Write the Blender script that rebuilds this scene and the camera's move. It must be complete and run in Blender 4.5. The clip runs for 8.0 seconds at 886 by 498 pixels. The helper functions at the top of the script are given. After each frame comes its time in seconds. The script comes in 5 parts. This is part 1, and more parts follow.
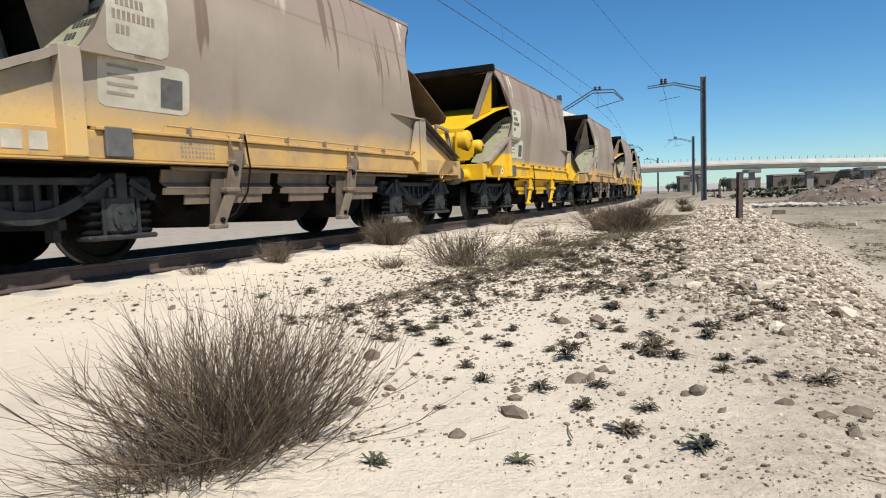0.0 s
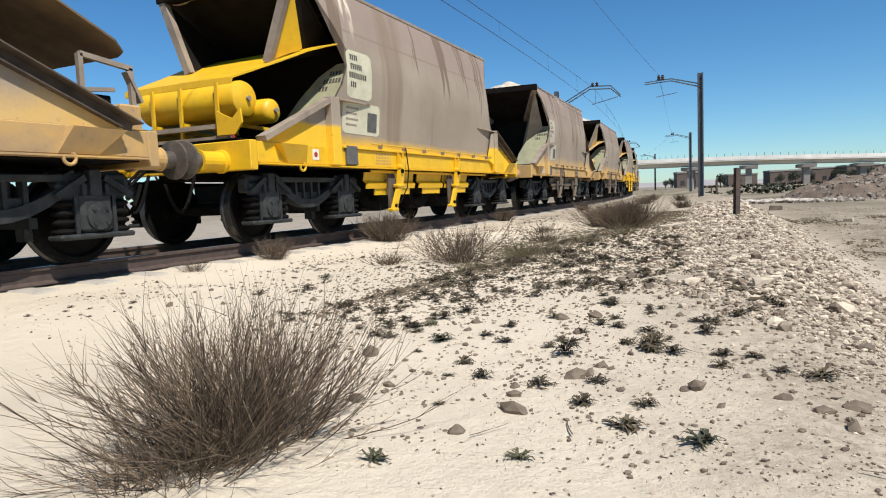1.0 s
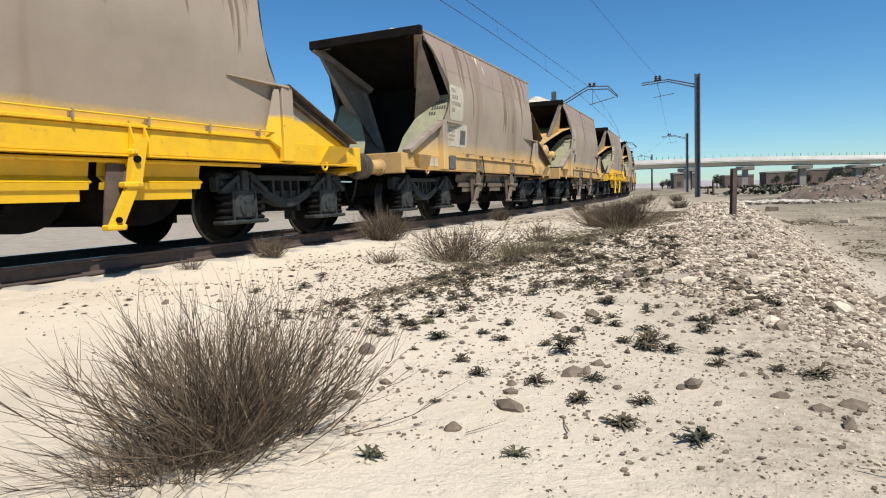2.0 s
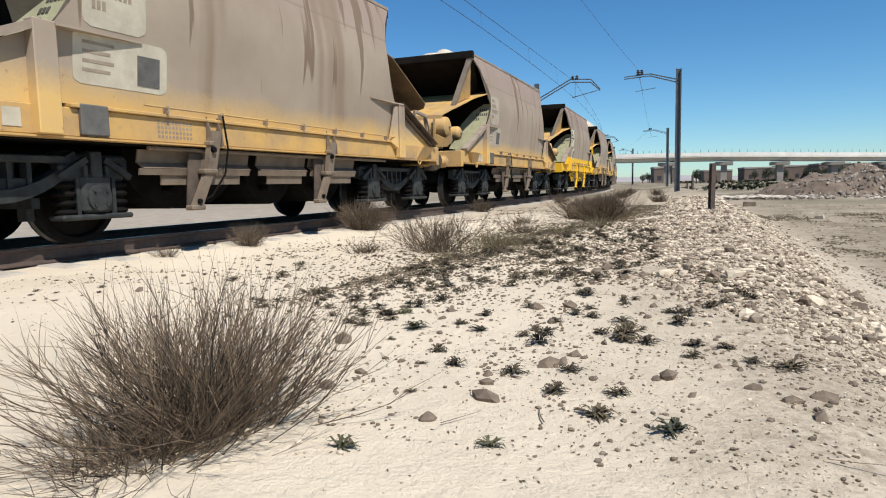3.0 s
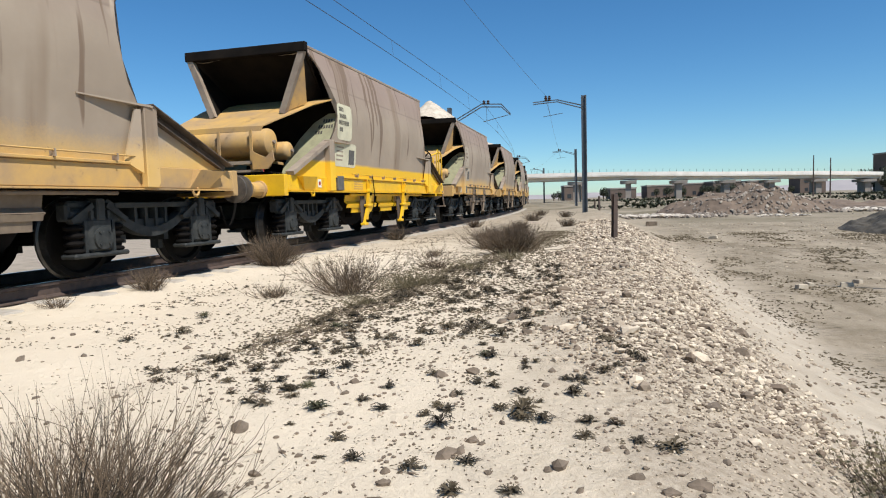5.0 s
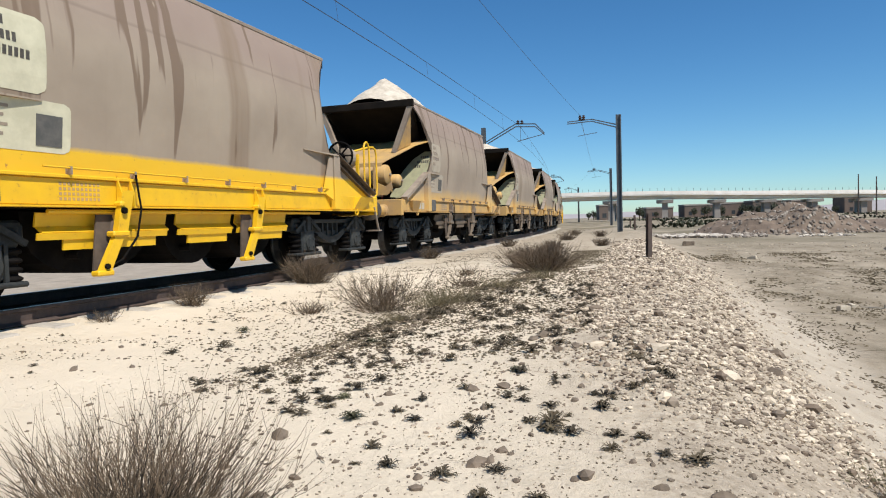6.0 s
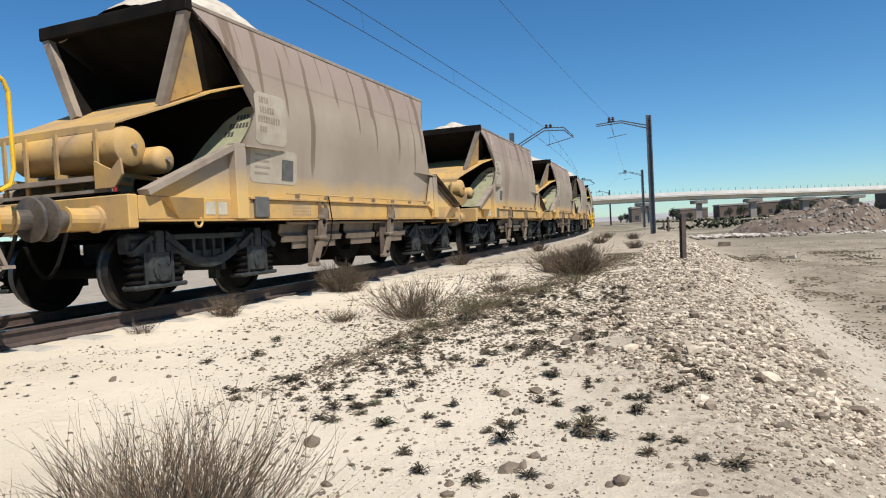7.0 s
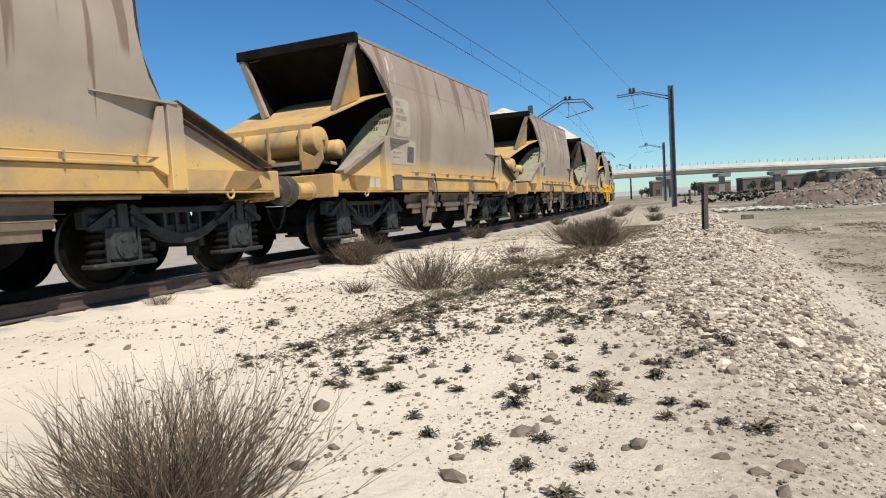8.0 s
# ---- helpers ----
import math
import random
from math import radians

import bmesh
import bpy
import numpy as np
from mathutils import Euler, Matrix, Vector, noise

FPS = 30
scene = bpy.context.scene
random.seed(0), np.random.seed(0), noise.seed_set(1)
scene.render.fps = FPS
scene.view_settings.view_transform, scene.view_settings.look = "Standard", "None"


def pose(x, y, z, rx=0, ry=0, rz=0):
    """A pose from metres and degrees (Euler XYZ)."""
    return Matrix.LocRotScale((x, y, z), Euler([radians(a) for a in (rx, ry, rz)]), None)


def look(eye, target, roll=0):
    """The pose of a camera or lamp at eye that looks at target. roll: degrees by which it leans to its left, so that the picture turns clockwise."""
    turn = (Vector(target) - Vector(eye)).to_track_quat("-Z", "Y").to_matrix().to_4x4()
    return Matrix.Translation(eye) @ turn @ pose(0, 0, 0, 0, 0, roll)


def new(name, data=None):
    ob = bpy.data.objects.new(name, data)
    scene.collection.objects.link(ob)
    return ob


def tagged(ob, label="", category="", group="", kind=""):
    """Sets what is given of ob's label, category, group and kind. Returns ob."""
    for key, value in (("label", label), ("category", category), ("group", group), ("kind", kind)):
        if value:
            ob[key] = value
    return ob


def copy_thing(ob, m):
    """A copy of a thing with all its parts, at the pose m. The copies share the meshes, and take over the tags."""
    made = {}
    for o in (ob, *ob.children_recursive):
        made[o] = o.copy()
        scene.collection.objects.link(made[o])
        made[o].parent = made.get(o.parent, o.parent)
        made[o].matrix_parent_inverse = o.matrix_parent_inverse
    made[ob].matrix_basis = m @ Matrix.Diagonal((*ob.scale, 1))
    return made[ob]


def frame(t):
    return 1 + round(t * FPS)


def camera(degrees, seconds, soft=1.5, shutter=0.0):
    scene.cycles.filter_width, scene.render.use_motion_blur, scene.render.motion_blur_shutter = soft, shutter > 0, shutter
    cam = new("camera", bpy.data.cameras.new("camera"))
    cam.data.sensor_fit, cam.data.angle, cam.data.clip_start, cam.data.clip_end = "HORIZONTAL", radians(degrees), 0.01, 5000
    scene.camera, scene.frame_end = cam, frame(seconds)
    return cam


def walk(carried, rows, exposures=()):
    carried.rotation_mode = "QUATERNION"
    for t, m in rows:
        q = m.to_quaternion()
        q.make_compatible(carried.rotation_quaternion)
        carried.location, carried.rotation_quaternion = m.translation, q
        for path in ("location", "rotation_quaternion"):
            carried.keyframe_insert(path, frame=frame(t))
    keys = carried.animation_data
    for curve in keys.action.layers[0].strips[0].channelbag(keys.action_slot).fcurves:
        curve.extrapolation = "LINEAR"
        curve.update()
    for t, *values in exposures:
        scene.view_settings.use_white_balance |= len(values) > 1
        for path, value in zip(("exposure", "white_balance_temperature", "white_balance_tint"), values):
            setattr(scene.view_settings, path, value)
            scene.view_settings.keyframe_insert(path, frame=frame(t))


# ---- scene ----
cam = camera(69.4, 8.0, soft=1.1)
PATH = [
    (0, (0.764, 0.028, 0.531), (-0.113, 1.819, 0.375), -2.2),
    (0.5, (0.76, 0.031, 0.527), (-0.107, 1.826, 0.366), -2.2),
    (1, (0.758, 0.03, 0.529), (-0.112, 1.824, 0.362), -2.3),
    (1.5, (0.758, 0.022, 0.527), (-0.103, 1.819, 0.357), -2.2),
    (2.8, (0.749, 0.057, 0.512), (-0.113, 1.854, 0.348), -1.8),
    (3, (0.757, 0.057, 0.512), (-0.05, 1.876, 0.314), -1.2),
    (3.5, (0.779, 0.092, 0.639), (0.144, 1.983, 0.491), -0.6),
    (4, (0.808, 0.115, 0.724), (0.383, 2.055, 0.487), 1.0),
    (4.5, (0.816, 0.095, 0.745), (0.408, 2.044, 0.558), 0.9),
    (4.7, (0.817, 0.105, 0.753), (0.347, 2.042, 0.583), -0.0),
    (5.8, (0.883, 0.014, 0.773), (0.223, 1.9, 0.68), -2.6),
    (6, (0.872, -0.007, 0.761), (0.206, 1.876, 0.676), -1.6),
    (6.5, (0.87, 0.034, 0.732), (0.119, 1.884, 0.627), -2.3),
    (7, (0.881, 0.011, 0.75), (0.125, 1.861, 0.69), -3.0),
    (7.5, (0.895, -0.018, 0.763), (0.021, 1.781, 0.713), -4.5),
    (8, (0.875, 0.104, 0.68), (0.062, 1.927, 0.548), -3.4),
]
walk(cam, [(t, look(eye, target, roll)) for t, eye, target, roll in PATH])

# ---- light ----
SUN_DIR = Vector((0.50, -0.30, 0.86)).normalized()
world = bpy.data.worlds.new("sky")
scene.world = world
world.use_nodes = True
wn = world.node_tree.nodes
sky = wn.new("ShaderNodeTexSky")
sky.sky_type = 'NISHITA'
sky.sun_disc = False
sky.sun_elevation = math.asin(SUN_DIR.z)
sky.sun_rotation = math.atan2(SUN_DIR.x, SUN_DIR.y)
sky.altitude = 1200
sky.air_density = 1.0
sky.dust_density = 0.5
sky.ozone_density = 3.0
tone = wn.new("ShaderNodeHueSaturation")
tone.inputs["Saturation"].default_value = 1.22
tone.inputs["Hue"].default_value = 0.497
world.node_tree.links.new(sky.outputs[0], tone.inputs["Color"])
blue = wn.new("ShaderNodeMix")
blue.data_type, blue.blend_type = 'RGBA', 'MULTIPLY'
blue.inputs["Factor"].default_value = 1.0
blue.inputs[7].default_value = (0.785, 1.0, 1.09, 1)
world.node_tree.links.new(tone.outputs[0], blue.inputs[6])
world.node_tree.links.new(blue.outputs[2], wn["Background"].inputs[0])
wn["Background"].inputs[1].default_value = 0.089
sun = new("sun", bpy.data.lights.new("sun", 'SUN'))
sun.data.energy = 4.9
sun.data.angle = radians(0.53)
sun.data.color = (1.0, 0.965, 0.91)
sun.matrix_world = look(SUN_DIR * 60, (0, 0, 0))
scene.view_settings.exposure = 0.34


# ---- materials ----
class Mat:
    """A small builder for node materials."""

    def __init__(self, name, rough=0.8, metal=0.0):
        self.m = bpy.data.materials.new(name)
        self.m.use_nodes = True
        self.t = self.m.node_tree
        self.b = self.t.nodes["Principled BSDF"]
        self.b.inputs["Roughness"].default_value = rough
        self.b.inputs["Metallic"].default_value = metal
        self.coord = self.t.nodes.new("ShaderNodeTexCoord").outputs["Object"]

    def node(self, kind, **kw):
        n = self.t.nodes.new(kind)
        for k, v in kw.items():
            n.inputs[k].default_value = v
        return n

    def link(self, a, b):
        self.t.links.new(a, b)

    def scaled(self, s, random_shift=0.0):
        n = self.node("ShaderNodeMapping", Scale=s)
        self.link(self.coord, n.inputs["Vector"])
        if random_shift:
            info = self.t.nodes.new("ShaderNodeObjectInfo")
            mul = self.t.nodes.new("ShaderNodeMath")
            mul.operation = 'MULTIPLY'
            mul.inputs[1].default_value = random_shift
            self.link(info.outputs["Random"], mul.inputs[0])
            self.link(mul.outputs[0], n.inputs["Location"])
        return n.outputs[0]

    def noise(self, scale, detail=4, rough=0.6, vec=None):
        n = self.node("ShaderNodeTexNoise", Scale=scale, Detail=detail, Roughness=rough)
        self.link(vec or self.coord, n.inputs["Vector"])
        return n.outputs["Fac"]

    def ramp(self, fac, lo, hi, a=0.0, b=1.0):
        n = self.node("ShaderNodeMapRange")
        n.inputs["From Min"].default_value, n.inputs["From Max"].default_value = lo, hi
        n.inputs["To Min"].default_value, n.inputs["To Max"].default_value = a, b
        self.link(fac, n.inputs["Value"])
        return n.outputs["Result"]

    def mix(self, fac, a, b):
        n = self.t.nodes.new("ShaderNodeMix")
        n.data_type = 'RGBA'
        for sock, v in ((n.inputs["Factor"], fac), (n.inputs[6], a), (n.inputs[7], b)):
            if isinstance(v, tuple):
                sock.default_value = (*v, 1)
            elif isinstance(v, float):
                sock.default_value = v
            else:
                self.link(v, sock)
        return n.outputs[2]

    def math(self, op, a, b):
        n = self.t.nodes.new("ShaderNodeMath")
        n.operation = op
        for sock, v in ((n.inputs[0], a), (n.inputs[1], b)):
            if isinstance(v, float):
                sock.default_value = v
            else:
                self.link(v, sock)
        return n.outputs[0]

    def axis(self, i):
        n = self.t.nodes.new("ShaderNodeSeparateXYZ")
        self.link(self.coord, n.inputs[0])
        return n.outputs[i]

    def island(self):
        return self.t.nodes.new("ShaderNodeNewGeometry").outputs["Random Per Island"]

    def rand(self):
        return self.t.nodes.new("ShaderNodeObjectInfo").outputs["Random"]

    def color(self, c):
        if isinstance(c, tuple):
            self.b.inputs["Base Color"].default_value = (*c, 1)
        else:
            self.link(c, self.b.inputs["Base Color"])
        return self

    def bump(self, fac, strength=0.3, dist=0.01):
        n = self.node("ShaderNodeBump", Strength=strength, Distance=dist)
        self.link(fac, n.inputs["Height"])
        self.link(n.outputs[0], self.b.inputs["Normal"])
        return self


def worn(name, a, b, scale=8.0, rough=0.7, metal=0.0, bump=0.2, c=None, gloss=0.5):
    m = Mat(name, rough, metal)
    m.b.inputs["Specular IOR Level"].default_value = gloss
    f = m.ramp(m.noise(scale, 6, 0.65), 0.35, 0.65)
    col = m.mix(f, a, b)
    if c:
        col = m.mix(m.ramp(m.noise(scale * 4, 6, 0.75), 0.60, 0.74), col, c)
    m.color(col).bump(m.noise(scale * 12, 4), bump, 0.004)
    return m.m


def sand_material():
    """Pale sand by the rails, brown gravel earth on the bank, a dusty path at its foot and a littered field."""
    m = Mat("pale_sand", 0.95)
    m.b.inputs["Specular IOR Level"].default_value = 0.15
    big = m.ramp(m.noise(0.5, 5, 0.6), 0.35, 0.7)
    col = m.mix(big, (0.625, 0.535, 0.41), (0.53, 0.45, 0.34))
    x, y = m.axis(0), m.axis(1)
    ragged = m.math('MULTIPLY', m.ramp(m.noise(1.3, 5, 0.7), 0.2, 0.8, -0.5, 0.5), 1.0)
    edge = m.math('ADD', m.math('ADD', x, ragged), m.math('MULTIPLY', y, 0.02))
    # bank: its earth starts further out where it is near
    inner = m.math('MAXIMUM', m.math('MULTIPLY', m.math('SUBTRACT', 5.2, y), 0.15), 0.0)
    bank = m.ramp(m.math('SUBTRACT', edge, inner), -0.25, 0.65)
    earth = m.mix(m.ramp(m.noise(0.9, 8, 0.7), 0.35, 0.68), (0.46, 0.39, 0.30), (0.32, 0.26, 0.195))
    earth = m.mix(m.ramp(m.noise(22.0, 5, 0.7), 0.42, 0.62), earth, (0.26, 0.21, 0.15))
    col = m.mix(m.math('MULTIPLY', bank, 0.9), col, earth)
    path = m.ramp(edge, 1.75, 2.15)
    col = m.mix(path, col, m.mix(m.ramp(m.noise(2.4, 6, 0.7), 0.35, 0.7), (0.45, 0.385, 0.30), (0.34, 0.285, 0.215)))
    scrubby = m.ramp(m.math('ADD', y, m.ramp(m.noise(0.8, 6, 0.7), 0.2, 0.8, -3.0, 3.0)), 10.0, 17.0, 0.0, 0.75)
    col = m.mix(scrubby, col, m.mix(m.ramp(m.noise(3.0, 6, 0.7), 0.4, 0.6), (0.36, 0.30, 0.22), (0.21, 0.165, 0.115)))
    beyond = m.ramp(m.math('ADD', x, m.math('MULTIPLY', m.noise(0.9, 5, 0.7), 1.5)), -7.6, -6.2)
    col = m.mix(beyond, m.mix(m.ramp(m.noise(1.5, 8, 0.7), 0.35, 0.65), (0.36, 0.305, 0.24), (0.25, 0.21, 0.165)), col)
    field = m.ramp(edge, 2.75, 3.5)
    tracks = m.noise(1.0, 8, 0.72, m.scaled((0.8, 0.35, 1.0)))
    soil = m.mix(m.ramp(tracks, 0.38, 0.60), (0.34, 0.285, 0.21), (0.21, 0.17, 0.118))
    straw = m.math('MULTIPLY', m.ramp(m.noise(0.7, 6, 0.7), 0.47, 0.58), m.ramp(m.noise(9.0, 6, 0.75, m.scaled((0.5, 1.6, 1.0))), 0.50, 0.60))
    col = m.mix(field, col, m.mix(straw, soil, (0.105, 0.086, 0.058)))
    far = m.ramp(m.math('ADD', y, m.math('MULTIPLY', m.noise(0.1, 4), 20.0)), 34.0, 66.0)
    col = m.mix(far, col, m.mix(m.ramp(m.noise(0.12, 6, 0.7), 0.4, 0.6), (0.29, 0.243, 0.18), (0.15, 0.13, 0.085)))
    m.color(m.mix(m.ramp(m.noise(26.0, 4, 0.75), 0.67, 0.76), col, (0.42, 0.34, 0.25)))
    h = m.math('ADD', m.noise(9.0, 8, 0.68), m.math('MULTIPLY', m.noise(70.0, 4, 0.7), 0.16))
    m.bump(h, 0.75, 0.04)
    return m.m


def body_material(name, yellow, dusty, paint_top, soft=1.0):
    """Hopper sheet: yellow lower band under pinkish grey mineral dust with run-off streaks."""
    m = Mat(name, 0.75)
    z = m.axis(2)
    v = m.scaled((1, 1, 1), 37.0)
    wob = m.ramp(m.noise(1.2, 3, 0.5, v), 0.2, 0.8, -0.10 * soft, 0.10 * soft)
    grit = m.ramp(m.noise(30.0, 4, 0.7, v), 0.2, 0.8, -0.06 * soft, 0.06 * soft)
    band = m.ramp(m.math('ADD', m.math('ADD', z, wob), grit), paint_top - 0.14 * soft, paint_top + 0.18 * soft)
    dustc = m.mix(m.ramp(m.noise(0.7, 6, 0.6, v), 0.3, 0.7), (0.345, 0.278, 0.205), (0.262, 0.205, 0.150))
    # the upper third is pinker, above a crease's shade line painted the length of the sheet
    dustc = m.mix(m.ramp(m.math('ADD', z, wob), 2.75, 3.35, 0.0, 0.7), dustc, (0.262, 0.188, 0.152))
    crease_shade = m.math('MULTIPLY', m.ramp(z, 3.055, 3.075), m.ramp(z, 3.085, 3.115, 1.0, 0.0))
    dustc = m.mix(m.math('MULTIPLY', crease_shade, 0.35), dustc, (0.14, 0.098, 0.07))
    # run-off: narrow tongues that end at their own heights, and one or two broad stains
    sv = m.scaled((0.2, 2.6, 0.13), 41.0)
    tips = m.ramp(m.noise(1.7, 2, 0.5, m.scaled((0.1, 2.0, 0.02), 29.0)), 0.3, 0.7, 1.6, 3.3)
    hang = m.ramp(m.math('SUBTRACT', z, tips), -0.03, 0.10)
    streak = m.math('MULTIPLY', m.ramp(m.noise(1.25, 3, 0.55, sv), 0.57, 0.60), hang)
    fine = m.ramp(m.noise(6.0, 3, 0.5, sv), 0.60, 0.75, 0.0, 0.22)
    broad = m.ramp(m.noise(0.62, 3, 0.5, m.scaled((0.2, 1.7, 0.12), 53.0)), 0.60, 0.65, 0.0, 0.75)
    dustc = m.mix(m.math('MULTIPLY', broad, m.ramp(m.noise(2.0, 4, 0.6, sv), 0.3, 0.6, 0.5, 1.0)), dustc, (0.205, 0.145, 0.094))
    dustc = m.mix(m.math('MULTIPLY', streak, 0.9), dustc, (0.16, 0.108, 0.07))
    dustc = m.mix(fine, dustc, (0.27, 0.20, 0.145))
    spill = m.math('MULTIPLY', m.ramp(m.noise(1.1, 4, 0.6, m.scaled((0.3, 1.1, 0.35), 23.0)), 0.63, 0.66), m.ramp(z, 2.9, 3.6))
    dustc = m.mix(spill, dustc, (0.66, 0.56, 0.42))
    low = m.mix(dusty, yellow, m.mix(m.noise(3.0, 5, 0.6, v), (0.50, 0.36, 0.21), yellow))
    rust = m.ramp(m.noise(9.0, 6, 0.7, v), 0.63, 0.72)
    low = m.mix(rust, low, (0.22, 0.12, 0.06))
    m.color(m.mix(band, low, dustc))
    m.bump(m.noise(1.6, 3, 0.5, v), 0.35, 0.05)
    return m.m


SAND = sand_material()
STONE = Mat("limestone_gravel", 0.9)
STONE.color(STONE.mix(STONE.ramp(STONE.island(), 0.0, 1.0), (0.62, 0.52, 0.39), (0.14, 0.10, 0.068))).bump(STONE.noise(40.0), 0.4, 0.01)
STONE = STONE.m
ROCK = worn("brown_field_stone", (0.10, 0.075, 0.052), (0.21, 0.16, 0.115), 9.0, 0.9, bump=0.5)
RAIL_SIDE = worn("rusty_rail_steel", (0.06, 0.042, 0.035), (0.095, 0.064, 0.05), 12.0, 0.75, 0.2)
RAIL_TOP = worn("polished_rail_head", (0.42, 0.40, 0.38), (0.30, 0.28, 0.26), 20.0, 0.3, 0.9)
SLEEPER = worn("grey_concrete_sleeper", (0.33, 0.29, 0.24), (0.42, 0.38, 0.32), 6.0, 0.9)
YEL_F, YEL_D = (0.74, 0.44, 0.008), (0.60, 0.36, 0.075)
BODY_F = body_material("hopper_sheet_fresh", YEL_F, 0.10, 1.60, 0.18)
BODY_LOW = body_material("hopper_sheet_low_band", YEL_F, 0.2, 1.43, 0.5)
BODY_D = body_material("hopper_sheet_dusty", YEL_D, 0.75, 1.50)
YELLOW_F = worn("yellow_frame_paint", YEL_F, (0.64, 0.365, 0.012), 3.0, 0.5, c=(0.36, 0.19, 0.03), bump=0.08)
YELLOW_D = worn("dust_covered_yellow_paint", (0.54, 0.325, 0.09), (0.34, 0.225, 0.115), 1.6, 0.7, c=(0.22, 0.135, 0.07), bump=0.1)
# Near-black base paints the shade on the overhanging ends and in their recesses.
DARKSHEET = worn("hopper_end_shade_sheet", (0.007, 0.006, 0.005), (0.016, 0.012, 0.009), 2.0, 0.85, gloss=0.1)
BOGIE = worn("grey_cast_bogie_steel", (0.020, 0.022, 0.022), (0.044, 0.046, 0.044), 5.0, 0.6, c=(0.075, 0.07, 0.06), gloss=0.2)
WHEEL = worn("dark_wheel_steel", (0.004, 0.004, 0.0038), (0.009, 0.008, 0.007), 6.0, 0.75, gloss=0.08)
TREAD = worn("worn_wheel_tread", (0.10, 0.095, 0.09), (0.06, 0.055, 0.05), 8.0, 0.4, 0.8)
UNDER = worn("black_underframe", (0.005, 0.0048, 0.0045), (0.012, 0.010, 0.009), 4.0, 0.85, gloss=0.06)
CHUTE_D = worn("dirty_discharge_chute", (0.19, 0.145, 0.10), (0.11, 0.08, 0.055), 3.0, 0.7)
# Rust darkened by the channel's inner shade; also the rust of the stay plates.
BRACE = worn("rust_and_channel_shade_steel", (0.045, 0.032, 0.024), (0.10, 0.072, 0.05), 3.0, 0.8)
PALE_D = worn("dust_veiled_stencil_panel", (0.42, 0.36, 0.27), (0.33, 0.275, 0.205), 3.0, 0.8)
# Brown paints the shade under the far cover plate and on the far webs.
SHADEPLATE = worn("shaded_brown_cover_sheet", (0.10, 0.062, 0.030), (0.20, 0.125, 0.055), 2.0, 0.8)
GREASE = worn("greasy_buffer_steel", (0.07, 0.06, 0.05), (0.16, 0.13, 0.10), 5.0, 0.5, 0.3)
DUST = worn("grey_brown_dusty_steel", (0.31, 0.25, 0.185), (0.21, 0.16, 0.12), 3.0, 0.75)
PALE = worn("pale_stencil_panel", (0.50, 0.455, 0.35), (0.38, 0.335, 0.25), 4.0, 0.8)
PALE_F = worn("pale_cream_stencil_panel", (0.60, 0.56, 0.40), (0.46, 0.43, 0.30), 3.0, 0.8)
PALE_G = worn("pale_green_stencil_panel", (0.34, 0.33, 0.195), (0.25, 0.235, 0.145), 4.0, 0.8)
WHITE = worn("white_lettering_patch", (0.75, 0.73, 0.66), (0.62, 0.58, 0.50), 9.0, 0.7)
INK = worn("black_stencil_ink", (0.045, 0.04, 0.035), (0.08, 0.07, 0.055), 30.0, 0.8)
SLATE = worn("dark_grey_plate", (0.085, 0.085, 0.08), (0.13, 0.122, 0.11), 8.0, 0.75, gloss=0.15)
RED = worn("red_paint", (0.45, 0.03, 0.03), (0.30, 0.03, 0.02), 9.0, 0.6)
LOAD = worn("pale_phosphate_heap", (0.55, 0.485, 0.39), (0.36, 0.305, 0.235), 5.0, 0.95, bump=1.0)
MAST = worn("blue_grey_galvanised_mast", (0.065, 0.075, 0.085), (0.11, 0.12, 0.13), 3.0, 0.6, 0.4)
CABLE = worn("dark_copper_wire", (0.06, 0.06, 0.065), (0.10, 0.09, 0.085), 2.0, 0.5, 0.6)
CERAMIC = worn("brown_ceramic", (0.05, 0.032, 0.026), (0.075, 0.05, 0.04), 10.0, 0.3)
CONCRETE = worn("weathered_bridge_concrete", (0.70, 0.66, 0.60), (0.58, 0.54, 0.48), 0.4, 0.9)
BLOCK = worn("pale_broken_masonry", (0.50, 0.43, 0.33), (0.33, 0.28, 0.21), 7.0, 0.9, bump=0.5)
DEBRIS = worn("pale_broken_concrete", (0.58, 0.52, 0.44), (0.34, 0.29, 0.23), 1.5, 0.9, bump=0.4)
CONCRETE_D = worn("stained_pier_concrete", (0.32, 0.285, 0.25), (0.24, 0.21, 0.18), 0.5, 0.9)
POSTIRON = worn("black_brown_old_rail_post", (0.05, 0.036, 0.03), (0.09, 0.06, 0.045), 9.0, 0.8)
TWIG = Mat("dry_twig", 0.85)
TWIG.color(TWIG.mix(TWIG.island(), (0.012, 0.009, 0.006), (0.195, 0.135, 0.082)))
TWIG = TWIG.m
WEED = Mat("withered_weed", 0.85)
WEED.color(WEED.mix(WEED.rand(), (0.035, 0.027, 0.016), (0.10, 0.075, 0.041)))
WEED = WEED.m
GREEN = Mat("dusty_green_leaf", 0.7)
GREEN.color(GREEN.mix(GREEN.rand(), (0.038, 0.038, 0.017), (0.085, 0.078, 0.036)))
GREEN = GREEN.m
DRYGRASS = Mat("dry_grass", 0.85)
DRYGRASS.color(DRYGRASS.mix(DRYGRASS.island(), (0.20, 0.16, 0.09), (0.10, 0.085, 0.045)))
DRYGRASS = DRYGRASS.m
RUBBLE = Mat("dumped_rubble", 0.9)
RUBBLE.color(RUBBLE.mix(RUBBLE.island(), (0.095, 0.07, 0.052), (0.33, 0.285, 0.23))).bump(RUBBLE.noise(8.0), 0.4, 0.03)
